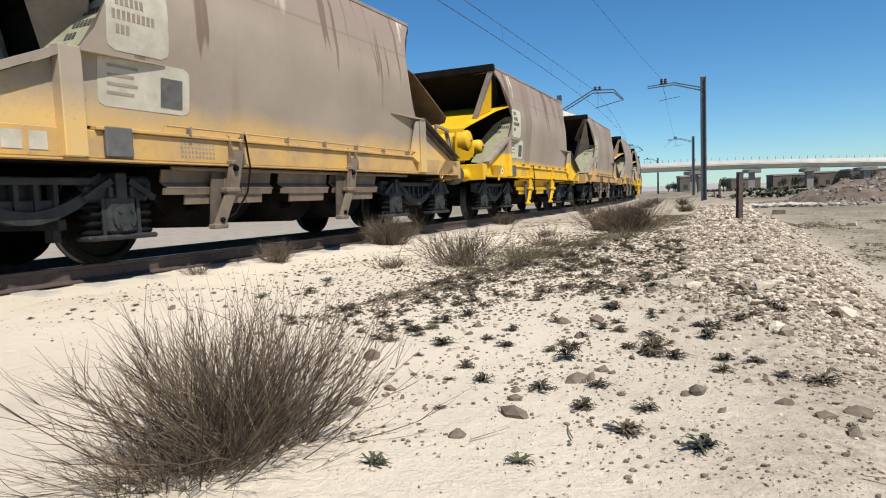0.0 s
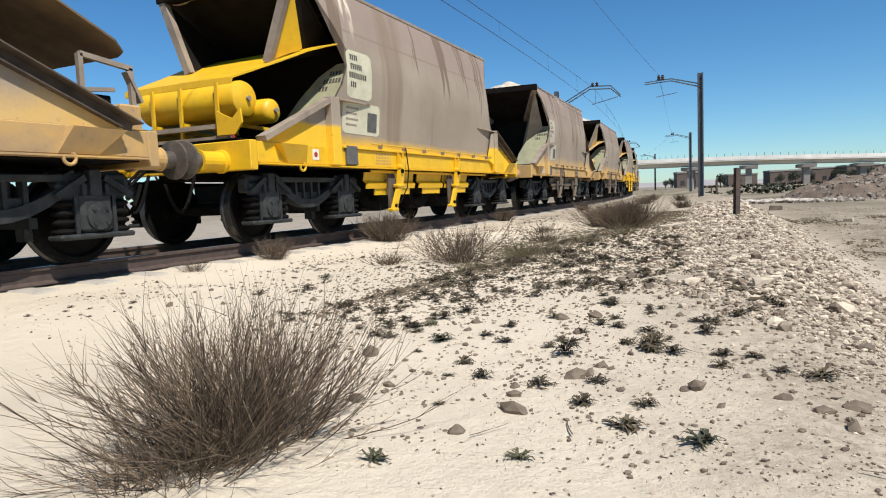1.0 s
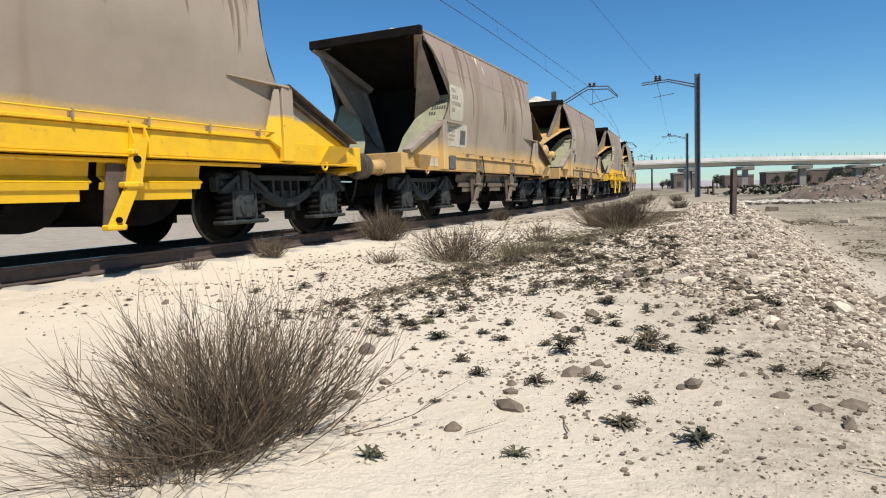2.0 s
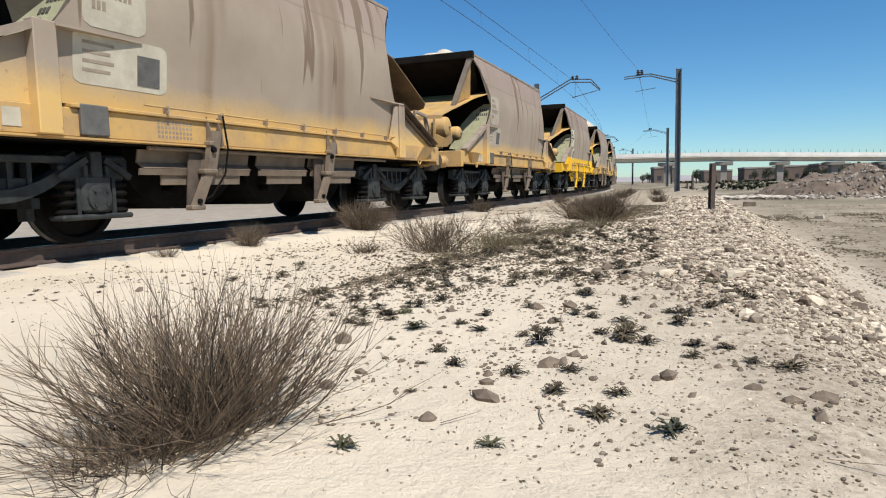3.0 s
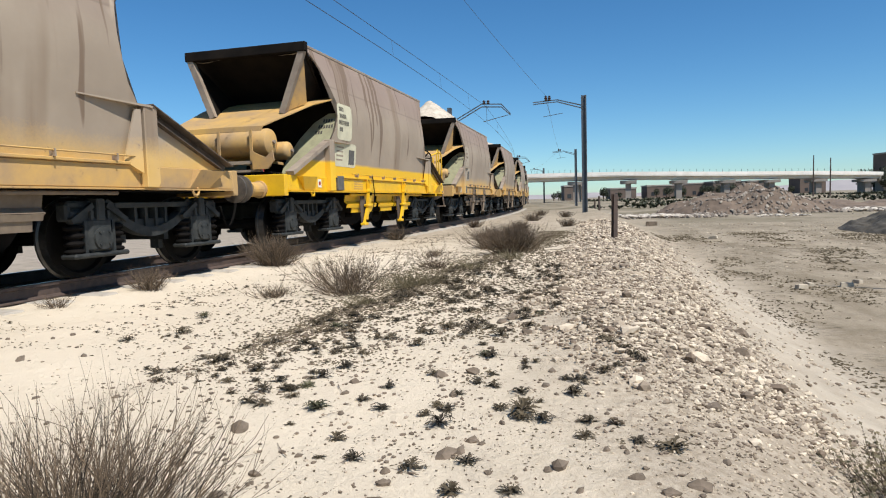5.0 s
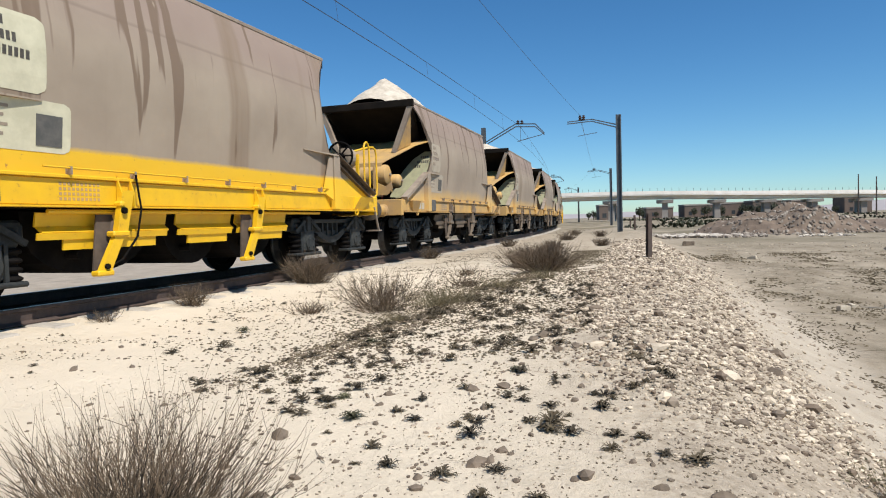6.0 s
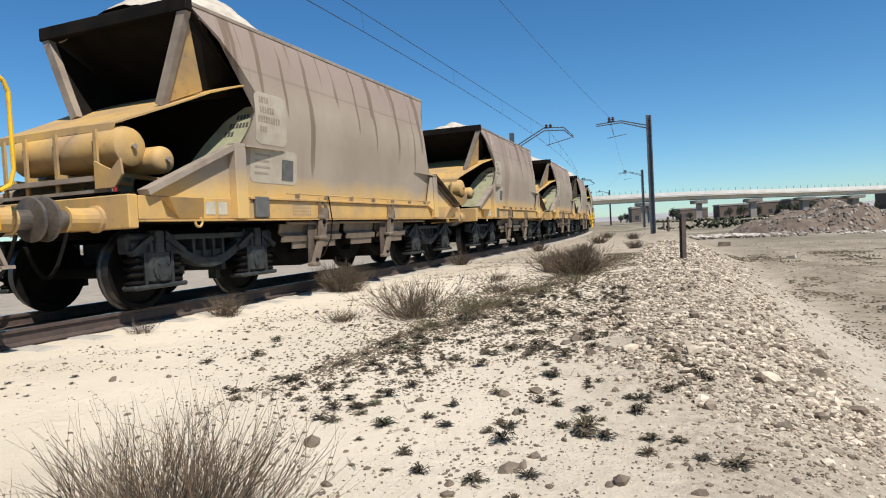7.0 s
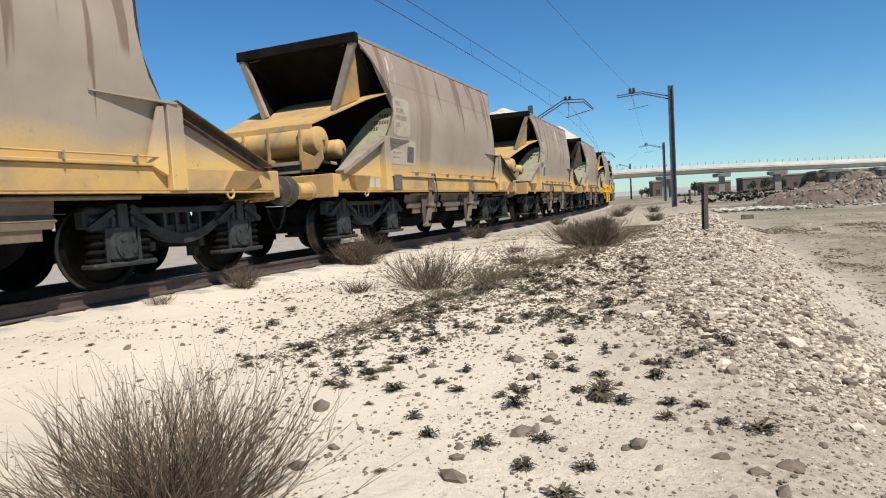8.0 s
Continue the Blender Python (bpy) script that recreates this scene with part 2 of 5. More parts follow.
RUBBLE = RUBBLE.m
SPOIL = worn("brown_spoil_heap", (0.18, 0.132, 0.095), (0.11, 0.08, 0.058), 0.6, 0.95, c=(0.28, 0.225, 0.18), bump=0.9)
DARKSOIL = worn("dark_grey_gravel_heap", (0.035, 0.031, 0.024), (0.085, 0.073, 0.055), 2.6, 0.95, bump=0.9)
RENDER_WALL = worn("brown_render_wall", (0.14, 0.10, 0.078), (0.10, 0.077, 0.062), 0.3, 0.9)
WINDOW = worn("dark_window_glass", (0.03, 0.035, 0.04), (0.05, 0.055, 0.06), 1.0, 0.15)
FOLIAGE = Mat("dark_tree_foliage", 0.8)
FOLIAGE.color(FOLIAGE.mix(FOLIAGE.island(), (0.014, 0.018, 0.009), (0.045, 0.052, 0.024)))
FOLIAGE = FOLIAGE.m


# ---- mesh helpers ----
def mesh_of(name, bm, mats, smooth=False):
    me = bpy.data.meshes.new(name)
    bm.normal_update()
    bm.to_mesh(me)
    bm.free()
    for m in (mats if isinstance(mats, (list, tuple)) else [mats]):
        me.materials.append(m)
    if smooth:
        me.polygons.foreach_set("use_smooth", [True] * len(me.polygons))
        me.set_sharp_from_angle(angle=radians(38))
    return me


def part(name, bm, mats, parent=None, label="", smooth=False, at=None):
    ob = new(name, mesh_of(name, bm, mats, smooth) if isinstance(bm, bmesh.types.BMesh) else bm)
    ob.parent = parent
    if at is not None:
        ob.matrix_basis = at
    if label:
        tagged(ob, label)
    return ob


def hexa(bm, p, mat=0):
    """A six-sided block from eight corners, the lower four and then the upper four, both in the same turn."""
    v = [bm.verts.new(q) for q in p]
    for f in ((3, 2, 1, 0), (4, 5, 6, 7), (0, 1, 5, 4), (1, 2, 6, 5), (2, 3, 7, 6), (3, 0, 4, 7)):
        bm.faces.new([v[i] for i in f]).material_index = mat
    return v


def box(bm, x0, x1, y0, y1, z0, z1, mat=0, bevel=0.0):
    v = hexa(bm, [(x0, y0, z0), (x1, y0, z0), (x1, y1, z0), (x0, y1, z0), (x0, y0, z1), (x1, y0, z1), (x1, y1, z1), (x0, y1, z1)], mat)
    if bevel:
        edges = {e for q in v for e in q.link_edges}
        bmesh.ops.bevel(bm, geom=list(edges), offset=bevel, segments=1, affect='EDGES')


def bar(bm, a, b, r, n=6, r2=None, cap=True, mat=0):
    """A round bar from a to b."""
    a, b = Vector(a), Vector(b)
    q = (b - a).to_track_quat('Z', 'Y')
    rings = []
    for p, rad in ((a, r), (b, r if r2 is None else r2)):
        rings.append([bm.verts.new(p + q @ Vector((rad * math.cos(2 * math.pi * i / n), rad * math.sin(2 * math.pi * i / n), 0))) for i in range(n)])
    for i in range(n):
        bm.faces.new((rings[0][i], rings[0][(i + 1) % n], rings[1][(i + 1) % n], rings[1][i])).material_index = mat
    if cap:
        bm.faces.new(rings[0][::-1]).material_index = mat
        bm.faces.new(rings[1]).material_index = mat


def tube(bm, pts, r, n=6):
    """One unbroken round tube through the points."""
    pts = [Vector(p) for p in pts]
    rings = []
    for i, p in enumerate(pts):
        d = (pts[min(i + 1, len(pts) - 1)] - pts[max(i - 1, 0)]).normalized()
        u = Vector((1, 0, 0)) - d * d.x
        u = u.normalized() if u.length > 0.2 else (Vector((0, 0, 1)) - d * d.z).normalized()
        v = d.cross(u)
        rings.append([bm.verts.new(p + (u * math.cos(2 * math.pi * k / n) + v * math.sin(2 * math.pi * k / n)) * r) for k in range(n)])
    for a, b in zip(rings, rings[1:]):
        for k in range(n):
            bm.faces.new((a[k], a[(k + 1) % n], b[(k + 1) % n], b[k]))
    bm.faces.new(rings[0][::-1])
    bm.faces.new(rings[-1])
    bmesh.ops.recalc_face_normals(bm, faces=bm.faces)


def beam(bm, a, b, w, h, mat=0):
    """A square beam from a to b, w across and h deep."""
    a, b = Vector(a), Vector(b)
    d = (b - a).normalized()
    side = d.cross(Vector((0, 0, 1)))
    side = side.normalized() if side.length > 1e-4 else Vector((1, 0, 0))
    up = side.cross(d)
    s, u = side * (w / 2), up * (h / 2)
    hexa(bm, [a - s - u, a + s - u, b + s - u, b - s - u, a - s + u, a + s + u, b + s + u, b - s + u], mat)


def plate(bm, pts, t, mat=0):
    """A flat plate of thickness t through the outline pts."""
    pts = [Vector(p) for p in pts]
    n = (pts[1] - pts[0]).cross(pts[2] - pts[0]).normalized() * (t / 2)
    a = [bm.verts.new(p - n) for p in pts]
    b = [bm.verts.new(p + n) for p in pts]
    bm.faces.new(a[::-1]).material_index = mat
    bm.faces.new(b).material_index = mat
    k = len(pts)
    for i in range(k):
        bm.faces.new((a[i], a[(i + 1) % k], b[(i + 1) % k], b[i])).material_index = mat


def lathe(bm, profile, n=20, axis='Z', at=(0, 0, 0), mat=0):
    """Turn (radius, height) pairs about an axis."""
    at = Vector(at)
    turn = {'Z': Matrix(), 'X': Matrix.Rotation(radians(90), 4, 'Y'), 'Y': Matrix.Rotation(radians(-90), 4, 'X')}[axis]
    rings = [[bm.verts.new(at + turn @ Vector((r * math.cos(2 * math.pi * i / n), r * math.sin(2 * math.pi * i / n), h))) for i in range(n)] for r, h in profile]
    for p, q in zip(rings, rings[1:]):
        for i in range(n):
            bm.faces.new((p[i], p[(i + 1) % n], q[(i + 1) % n], q[i])).material_index = mat
    bm.faces.new(rings[0][::-1]).material_index = mat
    bm.faces.new(rings[-1]).material_index = mat


def mesh_from(name, verts, faces, mat, smooth=False):
    me = bpy.data.meshes.new(name)
    me.from_pydata(verts, [], faces)
    me.materials.append(mat)
    if smooth:
        me.polygons.foreach_set("use_smooth", [True] * len(me.polygons))
    me.update()
    return me


# ---- the lie of the land ----
RAIL_X, CENTRE_X, RADIUS = -5.4, -6.15, 400.0


def bend(y):
    """How far the line has swung to the west at y."""
    return 0.0 if y < 5 else -(y - 5) ** 2 / (2 * RADIUS)


def track(y):
    """The centre of the line and its heading, in degrees."""
    slope = 0.0 if y < 5 else (y - 5) / RADIUS
    return CENTRE_X + bend(y), math.degrees(math.atan(slope))


def smooth(a, b, v):
    v = min(1.0, max(0.0, (v - a) / (b - a)))
    return v * v * (3 - 2 * v)


def crest(y):
    return 0.75 - 0.022 * max(0.0, y - 3) + 0.9 * bend(y)


def verge(y):
    """Where the mound of sand breaks off towards the rails."""
    return -1.47 + 0.033 * max(0.0, y - 5) + 0.05 * math.sin(y * 2.1)


def gravel_edge(y):
    """Where the gravel of the bank begins."""
    return crest(y) - 0.72 + max(0.0, 0.33 * (5.2 - y))


def ground_z(x, y):
    c = crest(y)
    n1 = noise.noise((x * 0.5, y * 0.5, 3.1)) * 0.05 + noise.noise((x * 1.7, y * 1.7, 8.0)) * 0.022
    n1 *= 0.45 + 0.55 * smooth(2.2, 5.0, y)
    flat = -0.155 - 0.045 * smooth(2.5, 6.0, y) + 0.11 * math.exp(-((x - c) / 0.75) ** 2) * smooth(2.4, 5.5, y) + 0.02 * math.sin(y * 0.8) * smooth(2.4, 5.0, y)
    near_rail = smooth(c - 3.5, RAIL_X + bend(y) + 0.5, x)
    flat += 0.05 * (1 - near_rail) * (1 - smooth(30, 80, y))
    field = -0.97 + 0.9 * smooth(45, 140, y) + 0.6 * smooth(-1, -12, y) * 0
    drop = smooth(c + 0.15, c + 2.2 + 0.02 * max(0, y), x)
    z = flat + (field - flat) * drop
    bank = smooth(c - 0.6, c + 0.3, x) * (1 - smooth(c + 1.6, c + 2.6, x)) * smooth(1.8, 4.0, y)
    z += bank * (0.03 * noise.noise((x * 3.2, y * 3.2, 1.0)) + 0.05 * noise.noise((x * 0.9, y * 0.9, 5.0)))
    line = CENTRE_X + bend(y)
    if -1.3 < x - line < 1.6:
        z = -0.19 + 0.01 * noise.noise((x * 5, y * 5, 0))
        n1 *= 0.2
    # the sand by the rails lies a little lower than the mound beside the bank, and the land beyond the line lower still
    z -= 0.06 * smooth(verge(y) + 0.12, verge(y) - 0.4, x) * (1 - smooth(9, 14, y)) * smooth(RAIL_X + 0.3, RAIL_X + 1.2, x)
    z -= 0.5 * smooth(line - 1.3, line - 3.0, x) * (1 - smooth(60, 110, y))
    return z + n1


def spaced(near, step, grow, reach):
    out, p, s = [], near, step
    while p < reach:
        out.append(p)
        s *= grow
        p += s
    return out + [reach]


xs = sorted({round(v, 4) for v in [-q for q in spaced(1.5, 0.09, 1.028, 2500)] + list(np.arange(-1.5, 2.6, 0.055)) + spaced(2.6, 0.06, 1.05, 2500)})
ys = sorted({round(v, 4) for v in [-q for q in spaced(-0.5, 0.1, 1.12, 900)] + list(np.arange(0.55, 6.0, 0.055)) + spaced(6.0, 0.06, 1.028, 4000)})
verts = [(x, y, ground_z(x, y)) for y in ys for x in xs]
W = len(xs)
faces = [(j * W + i, j * W + i + 1, (j + 1) * W + i + 1, (j + 1) * W + i) for j in range(len(ys) - 1) for i in range(W - 1)]
ground = new("ground", mesh_from("ground", verts, faces, SAND, True))
tagged(ground, "pale sandy ground with a gravel bank falling to a grey field", "ground", kind="structure")

# ---- the line ----
def rail_line(offset, name):
    bm = bmesh.new()
    prof = [(-0.07, -0.172), (0.07, -0.172), (0.07, -0.16), (0.012, -0.135), (0.012, -0.045), (0.036, -0.035), (0.036, -0.004), (0.028, 0.0), (-0.028, 0.0), (-0.036, -0.004), (-0.036, -0.035), (-0.012, -0.045), (-0.012, -0.135), (-0.07, -0.16)]
    rows = []
    stations = [-30 + 2.0 * i for i in range(110)]
    for y in stations:
        cx, yaw = track(y)
        rows.append([bm.verts.new((cx + offset + px * math.cos(radians(yaw)), y + px * math.sin(radians(yaw)), pz)) for px, pz in prof])
    k = len(prof)
    for a, b in zip(rows, rows[1:]):
        for i in range(k):
            f = bm.faces.new((a[i], a[(i + 1) % k], b[(i + 1) % k], b[i]))
            f.material_index = 1 if i == 7 else 0
    bmesh.ops.recalc_face_normals(bm, faces=bm.faces)
    ob = part(name, bm, [RAIL_SIDE, RAIL_TOP])
    return tagged(ob, "rusty steel rail with a polished running head", "rail", kind="structure")


rail_line(0.75, "rail_near")
rail_line(-0.75, "rail_far")
bm = bmesh.new()
box(bm, -1.25, 1.25, -0.12, 0.12, -0.36, -0.176, bevel=0.02)
sleeper_mesh = mesh_of("sleeper", bm, SLEEPER)
for i in range(120):
    y = -6 + 0.6 * i
    cx, yaw = track(y)
    tagged(part("sleeper", sleeper_mesh, None, at=pose(cx, y, 0, 0, 0, yaw)), "half-buried grey concrete railway sleeper", "sleeper", "sleepers", "structure")

# ---- hopper wagons ----
PITCH, HALF = 11.7, 5.2
# height of the side wall's bends: how far out it stands and how far along it reaches
SECTION = [(1.30, 1.34), (1.32, 1.62), (1.355, 2.0), (1.385, 2.25), (1.40, 2.5), (1.385, 2.78), (1.33, 3.08), (1.28, 3.40), (1.17, 3.74)]
NEAR_REACH = [3.42, 3.42, 3.33, 3.14, 3.03, 2.98, 3.20, 3.52, 3.95]
FAR_REACH = [3.36, 3.36, 3.26, 3.08, 3.0, 2.96, 3.0, 3.10, 3.42]


def side_x(z):
    for (x0, z0), (x1, z1) in zip(SECTION, SECTION[1:]):
        if z <= z1:
            return x0 + (x1 - x0) * (z - z0) / (z1 - z0)
    return SECTION[-1][0]


def side_sheet(s):
    """The barrel-shaped side wall, with thickness, on side s."""
    bm = bmesh.new()
    prof = [(x, z) for x, z in SECTION] + [(x - 0.035, z) for x, z in SECTION[::-1]]
    rows = []
    for i in range(13):
        f = i / 12
        ends = [(-a, b) for a, b in zip(NEAR_REACH, FAR_REACH)]
        rows.append([bm.verts.new((s * x, a + (b - a) * f, z)) for (x, z), (a, b) in zip(prof, ends + ends[::-1])])
    k = len(prof)
    for a, b in zip(rows, rows[1:]):
        for i in range(k):
            bm.faces.new((a[i], a[(i + 1) % k], b[(i + 1) % k], b[i]))
    bm.faces.new(rows[0])
    bm.faces.new(rows[-1])
    bmesh.ops.recalc_face_normals(bm, faces=bm.faces)
    return bm


def on_side(bm, s, y0, y1, z0, z1, lift=0.004, mat=0, n=5, corner=0.0):
    """A thin patch that follows the curve of the side wall, its corners rounded if asked."""
    def inset(z):
        d = min(z - z0, z1 - z)
        return 0.0 if d >= corner else corner - math.sqrt(max(0.0, corner ** 2 - (corner - d) ** 2))

    for i in range(n):
        a, b = z0 + (z1 - z0) * i / n, z0 + (z1 - z0) * (i + 1) / n
        xa, xb = side_x(a), side_x(b)
        ia, ib = inset(a), inset(b)
        q = [(xa, y0 + ia, a), (xa, y1 - ia, a), (xb, y1 - ib, b), (xb, y0 + ib, b)]
        lo = [bm.verts.new((s * (x - 0.004), y, z)) for x, y, z in q]
        hi = [bm.verts.new((s * (x + lift), y, z)) for x, y, z in q]
        for f in ((hi[0], hi[1], hi[2], hi[3]), (lo[3], lo[2], lo[1], lo[0]), (lo[0], lo[1], hi[1], hi[0]), (lo[1], lo[2], hi[2], hi[1]), (lo[2], lo[3], hi[3], hi[2]), (lo[3], lo[0], hi[0], hi[3])):
            bm.faces.new(f).material_index = mat
    if corner:
        bmesh.ops.remove_doubles(bm, verts=bm.verts[:], dist=1e-5)
    bmesh.ops.recalc_face_normals(bm, faces=bm.faces)


def bogie_frame():
    bm = bmesh.new()
    for s in (-1, 1):
        x0, x1 = s * 0.93, s * 1.08
        lo, hi = min(x0, x1), max(x0, x1)
        box(bm, lo, hi, -0.62, 0.62, 0.80, 0.87, bevel=0.012)
        # fish-bellied lower chord
        ys = [-0.66 + 0.11 * k for k in range(13)]
        zs = [0.50 + 0.26 * abs(y / 0.66) ** 1.8 for y in ys]
        for k in range(12):
            hexa(bm, [(lo, ys[k], zs[k] - 0.07), (hi, ys[k], zs[k] - 0.07), (hi, ys[k + 1], zs[k + 1] - 0.07), (lo, ys[k + 1], zs[k + 1] - 0.07), (lo, ys[k], zs[k] + 0.05), (hi, ys[k], zs[k] + 0.05), (hi, ys[k + 1], zs[k + 1] + 0.05), (lo, ys[k + 1], zs[k + 1] + 0.05)])
        box(bm, lo + 0.02, hi - 0.045, -0.30, 0.30, 0.52, 0.66, bevel=0.01)
        for y in (-0.27, -0.09, 0.09, 0.27):
            box(bm, lo + 0.03, hi - 0.02, y - 0.022, y + 0.022, 0.54, 0.81)
        for e in (-1, 1):
            beam(bm, (s * 1.0, e * 0.56, 0.78), (s * 1.0, e * 0.74, 0.88), 0.14, 0.08)
            box(bm, lo, hi, min(e * 0.68, e * 1.30), max(e * 0.68, e * 1.30), 0.80, 0.89, bevel=0.025)
            box(bm, lo, hi, min(e * 1.24, e * 1.32), max(e * 1.24, e * 1.32), 0.66, 0.86, bevel=0.02)
    bmesh.ops.recalc_face_normals(bm, faces=bm.faces)
    box(bm, -0.95, 0.95, -0.22, 0.22, 0.55, 0.82, bevel=0.02)
    box(bm, -0.28, 0.28, -0.28, 0.28, 0.80, 0.98)
    for e in (-1, 1):
        beam(bm, (-0.95, e * 0.38, 0.42), (0.95, e * 0.38, 0.42), 0.08, 0.10)
        box(bm, 0.70, 0.83, e * 0.40 - 0.04, e * 0.40 + 0.04, 0.25, 0.62)
        box(bm, -0.83, -0.70, e * 0.40 - 0.04, e * 0.40 + 0.04, 0.25, 0.62)
    return bm


def axle_box():
    bm = bmesh.new()
    box(bm, 0.96, 1.15, -0.17, 0.17, 0.30, 0.70, bevel=0.04)
    box(bm, 0.98, 1.10, -0.36, 0.36, 0.62, 0.80, bevel=0.03)
    for e in (-1, 1):
        beam(bm, (1.12, e * 0.10, 0.84), (1.12, e * 0.40, 0.66), 0.05, 0.06)
        box(bm, 1.06, 1.12, e * 0.20 - 0.02, e * 0.20 + 0.02, 0.29, 0.66)
    lathe(bm, [(0.135, 1.14), (0.13, 1.175), (0.06, 1.185)], 16, 'X', (0, 0, 0.46))
    for i in range(4):
        a = math.pi / 4 + i * math.pi / 2
        bar(bm, (1.17, 0.095 * math.cos(a), 0.46 + 0.095 * math.sin(a)), (1.195, 0.095 * math.cos(a), 0.46 + 0.095 * math.sin(a)), 0.016)
    box(bm, 0.98, 1.16, -0.06, 0.06, 0.66, 0.92, bevel=0.015)
    box(bm, 0.93, 1.16, -0.40, 0.40, 0.245, 0.30, bevel=0.02)
    box(bm, 1.10, 1.14, -0.14, -0.10, 0.62, 0.78)
    box(bm, 1.10, 1.14, 0.10, 0.14, 0.62, 0.78)
    return bm


def coil():
    bm = bmesh.new()
    prof = []
    for i in range(4):
        z = 0.29 + i * 0.088
        prof += [(0.07, z), (0.105, z + 0.018), (0.112, z + 0.034), (0.105, z + 0.05), (0.07, z + 0.068)]
    lathe(bm, prof, 12)
    return bm


def wheelset():
    bm = bmesh.new()
    for s in (-1, 1):
        prof = [(0.10, -0.07), (0.13, -0.06), (0.16, -0.035), (0.36, -0.02), (0.385, -0.065), (0.49, -0.068), (0.49, -0.042), (0.463, -0.032), (0.457, 0.067), (0.40, 0.067), (0.375, 0.022), (0.17, 0.03), (0.13, 0.09), (0.10, 0.095)]
        prof = [(r, h * s) for r, h in prof]
        n0 = len(bm.faces)
        lathe(bm, prof, 32, 'X', (s * 0.752, 0, 0))
        bm.faces.ensure_lookup_table()
        for f in bm.faces[n0:]:
            c = f.calc_center_median()
            if math.hypot(c.y, c.z) > 0.455:
                f.material_index = 1
    lathe(bm, [(0.075, -0.98), (0.085, -0.7), (0.085, 0.7), (0.075, 0.98)], 14, 'X')
    bmesh.ops.recalc_face_normals(bm, faces=bm.faces)
    return bm


MESHES = {}


def shared(key, make, mats, smooth_it=False):
    if key not in MESHES:
        MESHES[key] = mesh_of(key, make(), mats, smooth_it)
    return MESHES[key]


def add_bogie(wagon, y):
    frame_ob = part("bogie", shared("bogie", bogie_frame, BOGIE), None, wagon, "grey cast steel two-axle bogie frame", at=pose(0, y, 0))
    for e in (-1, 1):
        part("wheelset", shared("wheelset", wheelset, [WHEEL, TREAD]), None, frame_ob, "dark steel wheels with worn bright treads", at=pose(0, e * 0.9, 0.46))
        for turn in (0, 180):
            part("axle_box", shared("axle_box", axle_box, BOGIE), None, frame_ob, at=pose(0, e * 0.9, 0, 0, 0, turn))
        for sx in (-1, 1):
            for sy in (-0.29, 0.29):
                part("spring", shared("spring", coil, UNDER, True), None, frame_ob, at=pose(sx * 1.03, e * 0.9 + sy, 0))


def tri_plate(pts, t=0.02):
    bm = bmesh.new()
    plate(bm, pts, t)
    return bm


def heaped_load(tall):
    """Loose phosphate: one steep cone near the end by the gear, a lower one at the far end."""
    bm = bmesh.new()
    nx, ny = 21, 61
    grid = []
    for j in range(ny):
        y = -3.92 + 7.3 * j / (ny - 1)
        row = []
        for i in range(nx):
            x = -1.13 + 2.26 * i / (nx - 1)
            near = max(0.0, 1 - math.hypot(x / 1.25, (y + 2.6) / 1.7)) ** 0.85
            distant = max(0.0, 1 - math.hypot(x / 1.2, (y - 1.9) / 1.3)) * 0.6
            z = 3.60 + tall * 1.15 * max(near, distant, 0.12 * (1 - (x / 1.13) ** 2))
            row.append(bm.verts.new((x, y, z + 0.07 * noise.noise((x * 3, y * 3, 7)) + 0.03 * noise.noise((x * 9, y * 9, 2)))))
        grid.append(row)
    for a, b in zip(grid, grid[1:]):
        for i in range(nx - 1):
            bm.faces.new((a[i], a[i + 1], b[i + 1], b[i]))
    return bm


